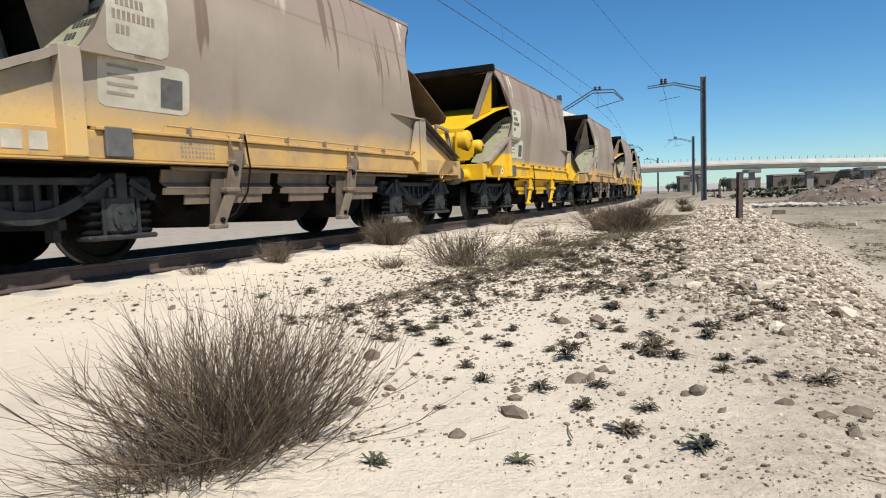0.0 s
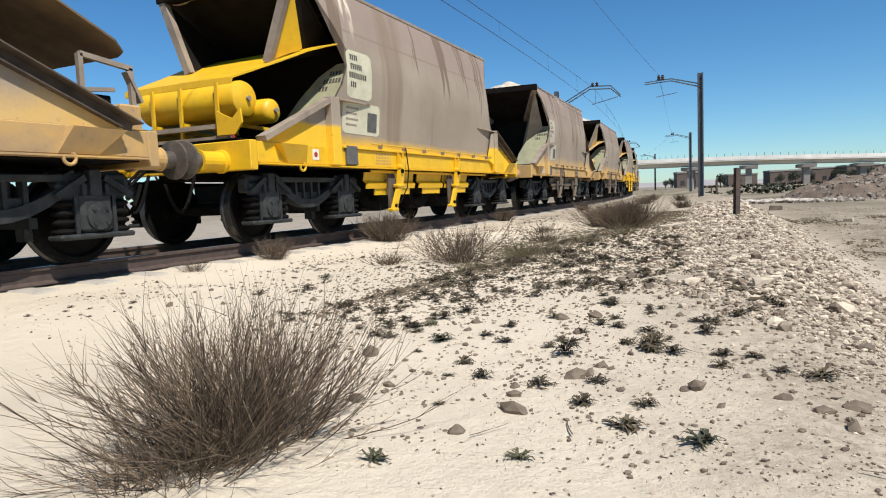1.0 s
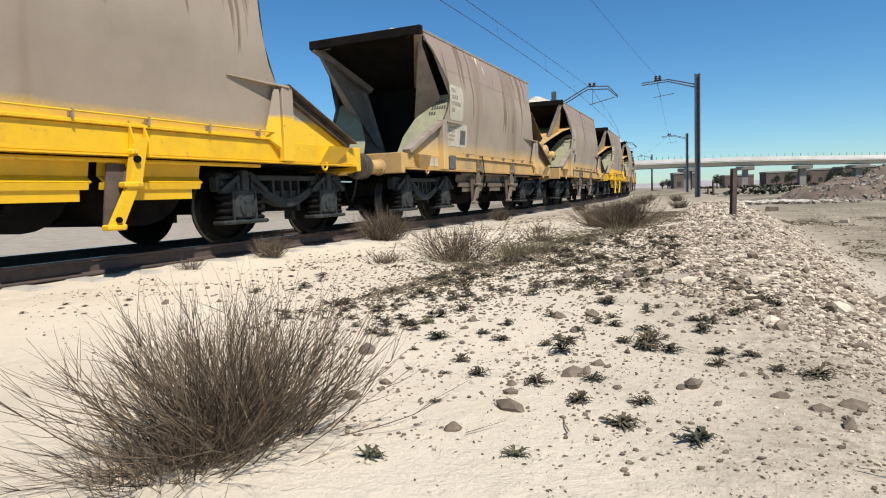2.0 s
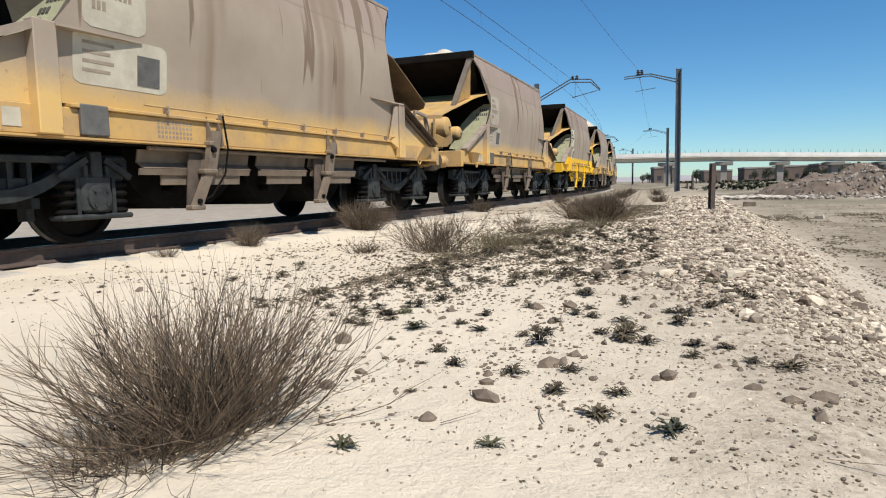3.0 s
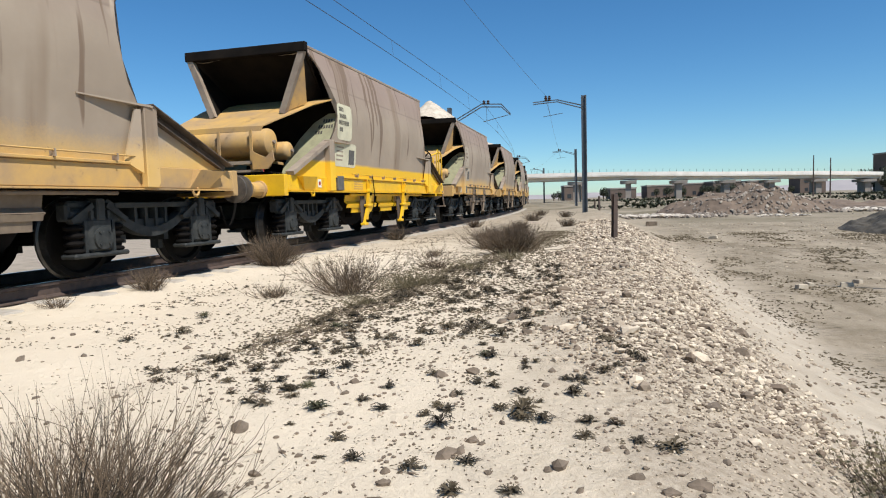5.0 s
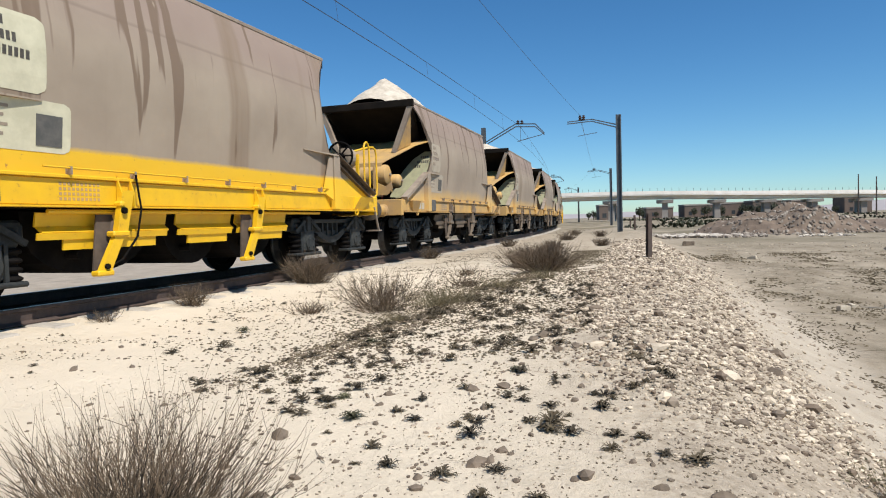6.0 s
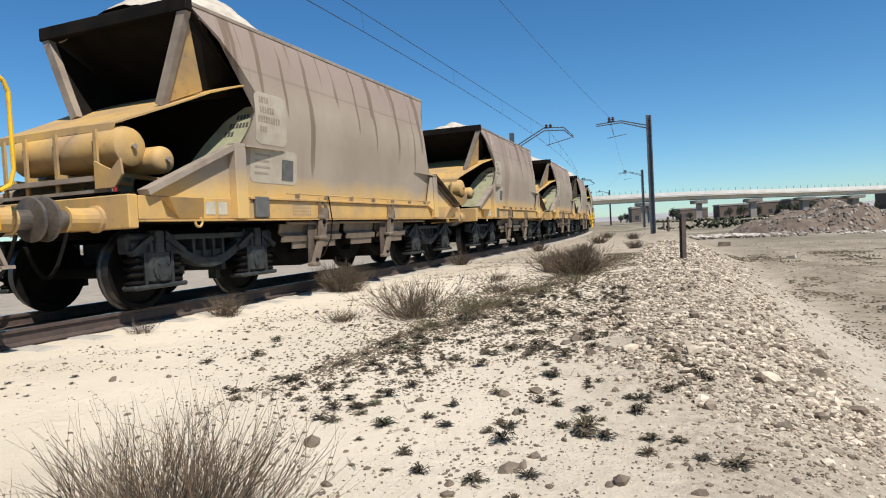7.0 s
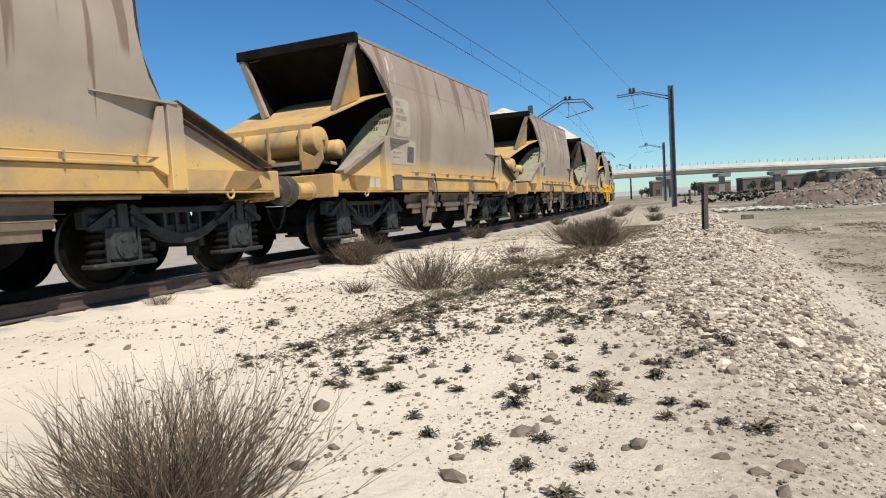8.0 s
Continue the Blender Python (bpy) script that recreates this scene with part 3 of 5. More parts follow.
def add_brake_gear(w, yellow, brace_mat):
    """Air tanks with their brackets, valves and pipes under the near cover plate."""
    for r, y, z, x0, x1 in ((0.245, -4.60, 1.92, -0.95, 0.76), (0.17, -4.26, 1.78, -0.6, 0.93)):
        bm = bmesh.new()
        lathe(bm, [(r * 0.35, x0 - 0.07), (r * 0.8, x0 - 0.04), (r, x0 + 0.02), (r, x1 - 0.02), (r * 0.93, x1 + 0.025), (r * 0.7, x1 + 0.055), (r * 0.35, x1 + 0.07)], 24, 'X', (0, y, z))
        bmesh.ops.recalc_face_normals(bm, faces=bm.faces)
        tank = part("air_tank", bm, yellow, w, "cylindrical air reservoir with a domed end", smooth=True)
        bm = bmesh.new()
        bar(bm, (x1 + 0.06, y, z), (x1 + 0.11, y, z), 0.035, 8)
        part("plug", bm, brace_mat, tank)
    for x in (-1.0, -0.62, -0.1, 0.55):
        bm = bmesh.new()
        beam(bm, (x, -4.87, 1.3), (x, -4.87, 2.12), 0.05, 0.03)
        beam(bm, (x, -4.87, 1.62), (x, -3.8, 1.58), 0.05, 0.05)
        part("tank_bracket", bm, yellow, w)
    bm = bmesh.new()
    box(bm, -1.1, 0.75, -4.93, -4.85, 1.52, 1.58)
    box(bm, -1.1, 0.75, -4.93, -4.85, 1.38, 1.42)
    part("shelf_angle", bm, brace_mat, w)
    bm = bmesh.new()
    plate(bm, [(0.62, -4.96, 1.42), (0.92, -4.96, 1.42), (1.04, -4.96, 1.56), (1.02, -4.96, 1.74), (0.88, -4.96, 1.62), (0.74, -4.96, 1.68), (0.62, -4.96, 1.74)], 0.03)
    part("valve_bracket", bm, yellow, w)
    bm = bmesh.new()
    beam(bm, (0.70, -4.78, 1.32), (0.70, -4.78, 1.58), 0.035, 0.035)
    part("release_handle", bm, RED, w)
    bm = bmesh.new()
    for k in range(4):
        bar(bm, (-1.0, -4.55 - 0.12 * k, 1.36), (0.95, -4.55 - 0.12 * k, 1.36), 0.018)
    part("pipework", bm, UNDER, w)


def build_wagon(fresh, label, gear_near=True):
    """A bogie hopper wagon, its middle over the origin at rail height; near end at -y."""
    yellow, sheet = (YELLOW_F, BODY_F) if fresh else (YELLOW_D, BODY_D)
    brace_mat = DUST
    w = new("hopper_wagon")
    tagged(w, label, "hopper wagon", "hopper wagons of the train")
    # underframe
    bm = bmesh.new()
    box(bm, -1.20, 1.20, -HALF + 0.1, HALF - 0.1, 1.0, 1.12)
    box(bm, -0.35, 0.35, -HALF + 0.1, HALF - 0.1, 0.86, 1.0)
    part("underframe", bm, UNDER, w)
    for s in (-1, 1):
        bm = bmesh.new()
        a, b = sorted((s * 1.26, s * 1.35))
        box(bm, a, b, -HALF + 0.135, HALF - 0.135, 1.034, 1.298, bevel=0.008)
        a, b = sorted((s * 1.22, s * 1.385))
        box(bm, a, b, -3.2, 3.2, 1.30, 1.335, bevel=0.006)
        box(bm, a, b, -HALF + 0.135, HALF - 0.135, 1.012, 1.03)
        part("side_sill", bm, yellow, w)
        part("side_sheet", side_sheet(s), sheet, w, "bulging hopper side covered in pinkish grey dust with dark runs", smooth=True)
        bm = bmesh.new()
        a, b = sorted((s * 1.11, s * 1.19))
        box(bm, a, b, -3.94, 3.42, 3.71, 3.77, bevel=0.01)
        part("top_rail", bm, brace_mat, w)
        # pipe with clips along the sill
        bm = bmesh.new()
        bar(bm, (s * 1.40, -2.4, 1.40), (s * 1.40, 3.1, 1.40), 0.011)
        part("sill_pipe", bm, yellow, w)
        for i in range(7):
            bm = bmesh.new()
            y = -2.1 + 0.82 * i
            box(bm, min(s * 1.34, s * 1.42), max(s * 1.34, s * 1.42), y - 0.008, y + 0.008, 1.335, 1.415)
            part("pipe_clip", bm, brace_mat, w)
        for e in (-1, 1):
            # corner post, its wedge bracket, brace and gusset plate
            bm = bmesh.new()
            y0, y1 = (-3.56, -3.34) if e < 0 else (3.23, 3.45)
            a, b = sorted((s * 1.33, s * 1.455))
            box(bm, a, b, y0, y1, 1.034, 2.02, bevel=0.01)
            if e > 0:
                hexa(bm, [(s * 1.34, e * 3.19, 1.2), (s * 1.44, e * 3.19, 1.2), (s * 1.36, e * 2.98, 1.34), (s * 1.34, e * 2.98, 1.34), (s * 1.40, e * 3.19, 1.95), (s * 1.44, e * 3.19, 1.95), (s * 1.42, e * 3.12, 1.95), (s * 1.40, e * 3.12, 1.95)])
            bmesh.ops.recalc_face_normals(bm, faces=bm.faces)
            part("corner_post", bm, [sheet], w)
            bm = bmesh.new()
            hexa(bm, [(s * 1.33, e * 3.36, 1.985), (s * 1.475, e * 3.36, 1.985), (s * 1.375, e * 2.35, 2.02), (s * 1.33, e * 2.35, 2.02), (s * 1.33, e * 3.36, 2.01), (s * 1.475, e * 3.36, 2.01), (s * 1.375, e * 2.35, 2.035), (s * 1.33, e * 2.35, 2.035)])
            bmesh.ops.recalc_face_normals(bm, faces=bm.faces)
            part("wedge_bracket", bm, sheet, w)
            bm = bmesh.new()
            if e < 0:
                beam(bm, (s * 1.37, e * 3.46, 2.0), (s * 1.34, e * 4.98, 1.33), 0.16, 0.07)
                part("diagonal_brace", bm, brace_mat, w)
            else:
                # Colour holds the shade inside the channel; the near braces stay dusty.
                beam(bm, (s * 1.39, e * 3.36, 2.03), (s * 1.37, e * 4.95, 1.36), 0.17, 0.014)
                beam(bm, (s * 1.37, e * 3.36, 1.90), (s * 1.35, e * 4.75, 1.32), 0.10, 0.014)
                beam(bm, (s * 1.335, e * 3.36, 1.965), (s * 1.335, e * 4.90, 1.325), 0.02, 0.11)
                part("diagonal_brace", bm, BRACE, w, "rusty channel brace, open outwards, coloured dark with its own shade")
            part("gusset_plate", tri_plate([(s * 1.325, e * 3.42, 1.30), (s * 1.325, e * 4.92, 1.30), (s * 1.325, e * 3.42, 1.97)]), sheet, w)
            # triangular foot and lifting hook near the end of the sill
            bm = bmesh.new()
            hexa(bm, [(s * 1.35, e * 4.5, 1.04), (s * 1.36, e * 4.5, 1.04), (s * 1.36, e * 4.1, 1.04), (s * 1.35, e * 4.1, 1.04), (s * 1.35, e * 4.75, 1.28), (s * 1.47, e * 4.75, 1.28), (s * 1.47, e * 4.2, 1.28), (s * 1.35, e * 4.2, 1.28)])
            bmesh.ops.recalc_face_normals(bm, faces=bm.faces)
            part("sill_bracket", bm, yellow, w)
            bm = bmesh.new()
            for k in range(7):
                a0, a1 = math.pi * (0.9 + 0.2 * k), math.pi * (0.9 + 0.2 * (k + 1))
                bar(bm, (s * 1.37, e * 4.2 + 0.06 * math.cos(a0), 1.0 + 0.06 * math.sin(a0)), (s * 1.37, e * 4.2 + 0.06 * math.cos(a1), 1.0 + 0.06 * math.sin(a1)), 0.017)
            part("rope_hook", bm, yellow, w)
    # both ends
    for e in (-1, 1):
        bm = bmesh.new()
        a, b = sorted((e * (HALF - 0.13), e * HALF))
        box(bm, -1.35, 1.35, a, b, 0.94, 1.31, bevel=0.012)
        part("headstock", bm, yellow, w)
        for s in (-1, 1):
            bm = bmesh.new()
            y = e * HALF
            lathe(bm, [(0.15, y), (0.15, y + e * 0.04), (0.125, y + e * 0.05), (0.12, y + e * 0.36), (0.135, y + e * 0.37), (0.135, y + e * 0.40)][::e], 18, 'Y', (s * 0.875, 0, 1.06))
            bmesh.ops.recalc_face_normals(bm, faces=bm.faces)
            buf = part("buffer", bm, yellow, w)
            bm = bmesh.new()
            lathe(bm, [(0.10, y + e * 0.38), (0.10, y + e * 0.56), (0.225, y + e * 0.58), (0.225, y + e * 0.615), (0.12, y + e * 0.645)][::e], 20, 'Y', (s * 0.875, 0, 1.06))
            bmesh.ops.recalc_face_normals(bm, faces=bm.faces)
            part("buffer_head", bm, GREASE, buf, "greasy round buffer plate")
        bm = bmesh.new()
        beam(bm, (0, e * HALF, 1.04), (0, e * (HALF + 0.42), 1.02), 0.07, 0.14)
        for k in range(3):
            y = e * (HALF + 0.38 + 0.09 * k)
            bar(bm, (-0.05, y, 1.02 - 0.06 * k), (-0.05, y + e * 0.12, 0.95 - 0.08 * k), 0.02)
            bar(bm, (0.05, y, 1.02 - 0.06 * k), (0.05, y + e * 0.12, 0.95 - 0.08 * k), 0.02)
        part("drawhook", bm, UNDER, w)
        for s in (-1, 1):
            bm = bmesh.new()
            pts = [(s * 0.42, e * (HALF + t * 0.5), 0.95 - 0.5 * math.sin(math.pi * t * 0.9)) for t in [i / 13 for i in range(14)]]
            tube(bm, pts, 0.022)
            part("brake_hose", bm, UNDER, w)
        # steep end wall over a cover plate that slopes down to the headstock
        top, half = (4.0, 1.24) if e < 0 else (3.40, 1.10)
        part("end_slope", tri_plate([(-half, e * top, 3.70), (half, e * top, 3.70), (0.98, e * 2.66, 2.84), (-0.98, e * 2.66, 2.84)], 0.03), DARKSHEET, w, "overhanging end wall of the hopper, its shade painted near-black")
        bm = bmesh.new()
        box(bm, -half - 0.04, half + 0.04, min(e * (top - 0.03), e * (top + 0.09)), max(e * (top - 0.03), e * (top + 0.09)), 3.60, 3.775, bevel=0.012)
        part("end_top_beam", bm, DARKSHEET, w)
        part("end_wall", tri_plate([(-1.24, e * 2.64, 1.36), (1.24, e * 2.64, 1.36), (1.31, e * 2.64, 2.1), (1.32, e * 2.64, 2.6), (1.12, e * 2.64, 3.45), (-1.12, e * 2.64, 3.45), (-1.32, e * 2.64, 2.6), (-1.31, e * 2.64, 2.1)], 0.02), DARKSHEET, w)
        for s in (-1, 1):
            bm = bmesh.new()
            if e < 0 and gear_near:
                # flange that drops from the top corner to the cover plate
                beam(bm, (s * (half - 0.04), e * (top + 0.02), 3.64), (s * 0.74, e * 4.03, 2.50), 0.10, 0.12)
            else:
                beam(bm, (s * (half - 0.04), e * (top + 0.03), 3.64), (s * 0.58, e * 2.84, 2.86), 0.15, 0.12)
            part("end_stiffener", bm, brace_mat, w)
            if e < 0 and not gear_near:
                bm = bmesh.new()
                beam(bm, (s * 0.74, e * 2.86, 2.90), (s * 0.34, e * 2.80, 1.42), 0.06, 0.12)
                part("lower_stiffener", bm, brace_mat, w)
                part("end_web", tri_plate([(s * (half - 0.06), e * (top - 0.02), 3.60), (s * 0.76, e * 2.84, 2.86), (s * 0.38, e * 2.82, 1.45), (s * 0.75, e * 2.95, 1.45), (s * 1.16, e * 3.02, 2.55)], 0.02), DUST, w, "pale dusty end web beside the hopper recess")
            elif e < 0:
                part("end_web", tri_plate([(s * (half - 0.06), e * (top - 0.03), 3.60), (s * 0.77, e * 4.0, 2.53), (s * 1.02, e * 3.6, 2.73)], 0.02), yellow, w)
                # The recess shade is in the cheek's near-black colour.
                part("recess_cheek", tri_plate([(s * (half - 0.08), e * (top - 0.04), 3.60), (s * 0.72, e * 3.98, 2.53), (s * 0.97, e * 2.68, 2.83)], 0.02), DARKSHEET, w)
            else:
                part("end_web", tri_plate([(s * (half - 0.06), e * (top - 0.02), 3.60), (s * 0.60, e * 2.80, 2.86), (s * 1.14, e * 3.02, 2.84)], 0.02), SHADEPLATE, w)
        # pale lower end panels, one behind each side wall
        for s in (-1, 1):
            bm = bmesh.new()
            plate(bm, [(s * x, e * (2.94 + 0.55 * (2.55 - z)), z) for x, z in ((1.31, 1.40), (1.315, 2.0), (1.33, 2.3), (1.34, 2.60), (1.16, 2.60), (0.88, 2.42), (0.64, 2.1), (0.46, 1.75), (0.40, 1.40))], 0.02)
            low = part("lower_end_panel", bm, PALE_G, w, "pale greenish lower end panel with faded stencil rows")
        if e < 0:
            for k, (a, b) in enumerate(((1.08, 1.28), (1.0, 1.3), (0.96, 1.1))):
                bm = bmesh.new()
                x = a
                while x < b - 0.02:
                    z = 2.42 - 0.12 * k
                    yy = -2.94 - 0.55 * (2.55 - z) - 0.018
                    plate(bm, [(x, yy, z), (x + 0.034, yy, z), (x + 0.034, yy + 0.036, z + 0.065), (x, yy + 0.036, z + 0.065)], 0.006)
                    x += 0.055
                tagged(part("stencil_text", bm, INK, low), kind="stuff")
        # cover plate sloping down from the end wall, bent at the near end, with rounded corners at the far one
        if gear_near == (e < 0):
            bm = bmesh.new()
            if e < 0:
                rows = [(2.62, 2.98, 1.30), (3.27, 2.82, 1.36), (3.6, 2.70, 1.14), (4.03, 2.50, 0.95), (4.4, 2.34, 0.80), (4.74, 2.20, 0.71), (4.75, 2.11, 0.69)]
                left = 1.30
            else:
                rows = [(2.62, 3.02, 1.24), (3.24, 2.84, 1.34), (4.2, 2.48, 1.26), (4.9, 2.21, 1.20), (5.08, 2.14, 1.08), (5.14, 2.12, 0.92)]
                left = None
            up = [(bm.verts.new((-(left or x), e * y, z)), bm.verts.new((0, e * y, z + 0.01)), bm.verts.new((x, e * y, z))) for y, z, x in rows]
            for a, b in zip(up, up[1:]):
                for k in (0, 1):
                    bm.faces.new((a[k], a[k + 1], b[k + 1], b[k]))
            bmesh.ops.recalc_face_normals(bm, faces=bm.faces)
            bmesh.ops.solidify(bm, geom=bm.faces[:], thickness=0.02)
            # The far plate shows its underside, so its brown carries the shade.
            part("cover_plate", bm, yellow if e < 0 else SHADEPLATE, w, "sloping cover plate over the end platform")
        if e > 0 and not gear_near:
            bm = bmesh.new()
            beam(bm, (1.12, 4.55, 1.32), (1.12, 4.55, 2.02), 0.05, 0.05)
            beam(bm, (1.12, 4.55, 2.02), (1.12, 5.12, 1.96), 0.05, 0.05)
            beam(bm, (1.12, 5.05, 1.92), (1.12, 5.2, 1.62), 0.09, 0.03)
            beam(bm, (1.12, 5.1, 1.96), (1.12, 5.12, 1.32), 0.05, 0.05)
            beam(bm, (1.12, 4.55, 1.68), (1.12, 4.9, 1.72), 0.04, 0.04)
            part("step_frame", bm, brace_mat, w)
            bm = bmesh.new()
            box(bm, 0.7, 1.1, 4.62, 4.88, 1.33, 1.66, bevel=0.01)
            part("valve_box", bm, UNDER, w)
            bm = bmesh.new()
            box(bm, 0.95, 1.2, 4.9, 5.15, 1.31, 1.58, bevel=0.02)
            part("junction_box", bm, yellow, w)
    if gear_near:
        add_brake_gear(w, yellow, brace_mat)
    part("load", heaped_load(0.15 if fresh else 0.5), LOAD, w, "pale heaped phosphate load", smooth=True)
    # discharge gear between the bogies
    chute_mat = yellow if fresh else CHUTE_D
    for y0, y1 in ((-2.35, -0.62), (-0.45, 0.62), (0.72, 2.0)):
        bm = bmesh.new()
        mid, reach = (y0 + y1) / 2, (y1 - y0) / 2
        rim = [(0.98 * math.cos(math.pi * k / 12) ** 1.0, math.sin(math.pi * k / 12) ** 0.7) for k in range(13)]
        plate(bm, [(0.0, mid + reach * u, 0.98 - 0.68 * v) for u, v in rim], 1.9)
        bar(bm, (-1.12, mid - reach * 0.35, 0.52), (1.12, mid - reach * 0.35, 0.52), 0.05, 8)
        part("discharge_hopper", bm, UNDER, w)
        for s in (-1, 1):
            bm = bmesh.new()
            cut = 0.10 * (y1 - y0)
            for z0, z1, xb, xa, ya, yb in ((0.82, 0.96, 1.17, 1.20, y0, y1), (0.755, 0.82, 1.25, 1.17, y0 + 0.02, y1 - 0.02), (0.69, 0.755, 1.235, 1.25, y0 - 0.03, y1 - 0.05), (0.58, 0.69, 1.205, 1.215, y0 + 1.6 * cut, y1 - 1.2 * cut)):
                plate(bm, [(s * xb, ya, z0), (s * xb, yb, z0), (s * xa, yb, z1), (s * xa, ya, z1)], 0.022)
            part("chute_door", bm, chute_mat, w, "ribbed long discharge flap")
    for s in (-1, 1):
        bm = bmesh.new()
        bar(bm, (s * 1.30, -2.3, 0.97), (s * 1.30, 2.9, 0.97), 0.022, 8)
        part("operating_rod", bm, chute_mat, w)
        for y in (-1.52, 0.95):
            bm = bmesh.new()
            # box-like hanger with two pointed cheeks over the sill, then a fork that slants down to its clevis
            for dy in (-0.085, 0.085):
                plate(bm, [(s * 1.36, y + dy + 0.10, 1.02), (s * 1.44, y + dy + 0.10, 1.02), (s * 1.44, y + dy + 0.10, 1.16), (s * 1.37, y + dy + 0.10, 1.36)], 0.016)
            hexa(bm, [(s * 1.36, y - 0.07, 0.72), (s * 1.43, y - 0.07, 0.72), (s * 1.43, y + 0.07, 0.72), (s * 1.36, y + 0.07, 0.72), (s * 1.37, y + 0.02, 1.20), (s * 1.44, y + 0.02, 1.20), (s * 1.44, y + 0.18, 1.20), (s * 1.37, y + 0.18, 1.20)])
            hexa(bm, [(s * 1.36, y - 0.30, 0.33), (s * 1.42, y - 0.30, 0.33), (s * 1.42, y - 0.16, 0.33), (s * 1.36, y - 0.16, 0.33), (s * 1.37, y - 0.08, 0.73), (s * 1.425, y - 0.08, 0.73), (s * 1.425, y + 0.05, 0.73), (s * 1.37, y + 0.05, 0.73)])
            box(bm, min(s * 1.32, s * 1.44), max(s * 1.32, s * 1.44), y - 0.34, y - 0.13, 0.29, 0.35, bevel=0.015)
            box(bm, min(s * 1.33, s * 1.45), max(s * 1.33, s * 1.45), y - 0.13, y + 0.09, 0.70, 0.76, bevel=0.015)
            box(bm, min(s * 1.35, s * 1.46), max(s * 1.35, s * 1.46), y - 0.03, y + 0.04, 1.02, 1.08, bevel=0.015)
            bmesh.ops.recalc_face_normals(bm, faces=bm.faces)
            lever = part("lever_arm", bm, chute_mat, w, "slanted forked door lever")
            bm = bmesh.new()
            bar(bm, (s * 1.36, y + 0.02, 0.98), (s * 1.47, y + 0.02, 0.98), 0.035, 8)
            part("pin", bm, UNDER, lever)
            bm = bmesh.new()
            bar(bm, (s * 1.34, y - 0.22, 0.39), (s * 1.45, y - 0.22, 0.39), 0.03, 8)
            part("pin", bm, UNDER, lever)
            part("stay_plate", tri_plate([(s * 1.345, y - 0.33, 0.34), (s * 1.345, y - 0.18, 0.34), (s * 1.345, y, 0.74), (s * 1.28, y, 0.94), (s * 1.28, y - 0.20, 0.94)]), BRACE, w, "dark rusty stay plate behind the lever")
        bm = bmesh.new()
        pts = [(s * 1.43, -1.30, 1.38), (s * 1.45, -1.26, 1.0), (s * 1.44, -1.32, 0.7), (s * 1.40, -1.5, 0.45), (s * 1.36, -1.7, 0.36)]
        tube(bm, pts, 0.012)
        part("cable", bm, UNDER, w)
    # markings
    panel = PALE_F if fresh else PALE_D if gear_near else PALE
    for s in (-1, 1):
        bm = bmesh.new()
        on_side(bm, s, -3.02, -2.3, 2.08, 2.80, n=18, corner=0.09)
        board = part("stencil_panel", bm, panel, w, "pale painted panel with black stencilled rows")
        for k, (a, b) in enumerate(((-2.92, -2.72), (-2.92, -2.6), (-2.96, -2.48), (-2.92, -2.76))):
            bm = bmesh.new()
            z = 2.65 - 0.135 * k
            y = a
            while y < b - 0.03:
                on_side(bm, s, y, y + 0.036, z, z + 0.085, 0.007, 0, 1)
                y += 0.056
            tagged(part("stencil_text", bm, INK if fresh else DUST, board), kind="stuff")
        bm = bmesh.new()
        on_side(bm, s, -3.12, -2.02, 1.54, 2.03, n=18, corner=0.08)
        board = part("data_panel", bm, panel, w, "pale data panel with faint small print")
        bm = bmesh.new()
        on_side(bm, s, -2.40, -2.12, 1.60, 1.90, 0.010)
        part("dark_square", bm, SLATE, board)
        for k in range(4):
            bm = bmesh.new()
            on_side(bm, s, -3.02, -2.72 + 0.04 * (k % 2), 1.66 + 0.085 * k, 1.69 + 0.085 * k, 0.007, 0, 1)
            part("print_line", bm, DUST, board)
        bm = bmesh.new()
        a, b = sorted((s * 1.345, s * 1.40))
        box(bm, a, b, -3.12, -2.82, 1.05, 1.34, bevel=0.012)
        part("document_holder", bm, SLATE, w, "dark grey metal document holder")
        bm = bmesh.new()
        a, b = sorted((s * 1.345, s * 1.356))
        if fresh:
            box(bm, a, b, -3.94, -3.80, 1.10, 1.25)
        else:
            box(bm, a, b, -4.05, -3.88, 1.09, 1.25)
            box(bm, a, b, -3.82, -3.66, 1.09, 1.25)
        sq = part("white_square", bm, WHITE if fresh else PALE, w)
        if fresh:
            bm = bmesh.new()
            bar(bm, (s * 1.35, -3.87, 1.175), (s * 1.359, -3.87, 1.175), 0.04, 10)
            part("red_dot", bm, RED, sq)
        bm = bmesh.new()
        for k in range(4):
            y = -2.2
            while y < -1.75:
                box(bm, min(s * 1.348, s * 1.3525), max(s * 1.348, s * 1.3525), y, y + 0.03, 1.08 + 0.05 * k, 1.11 + 0.05 * k)
                y += 0.05
        tagged(part("sill_lettering", bm, DUST if not fresh else YELLOW_D, w), kind="stuff")
    add_bogie(w, -3.7)
    add_bogie(w, 3.7)
    return w


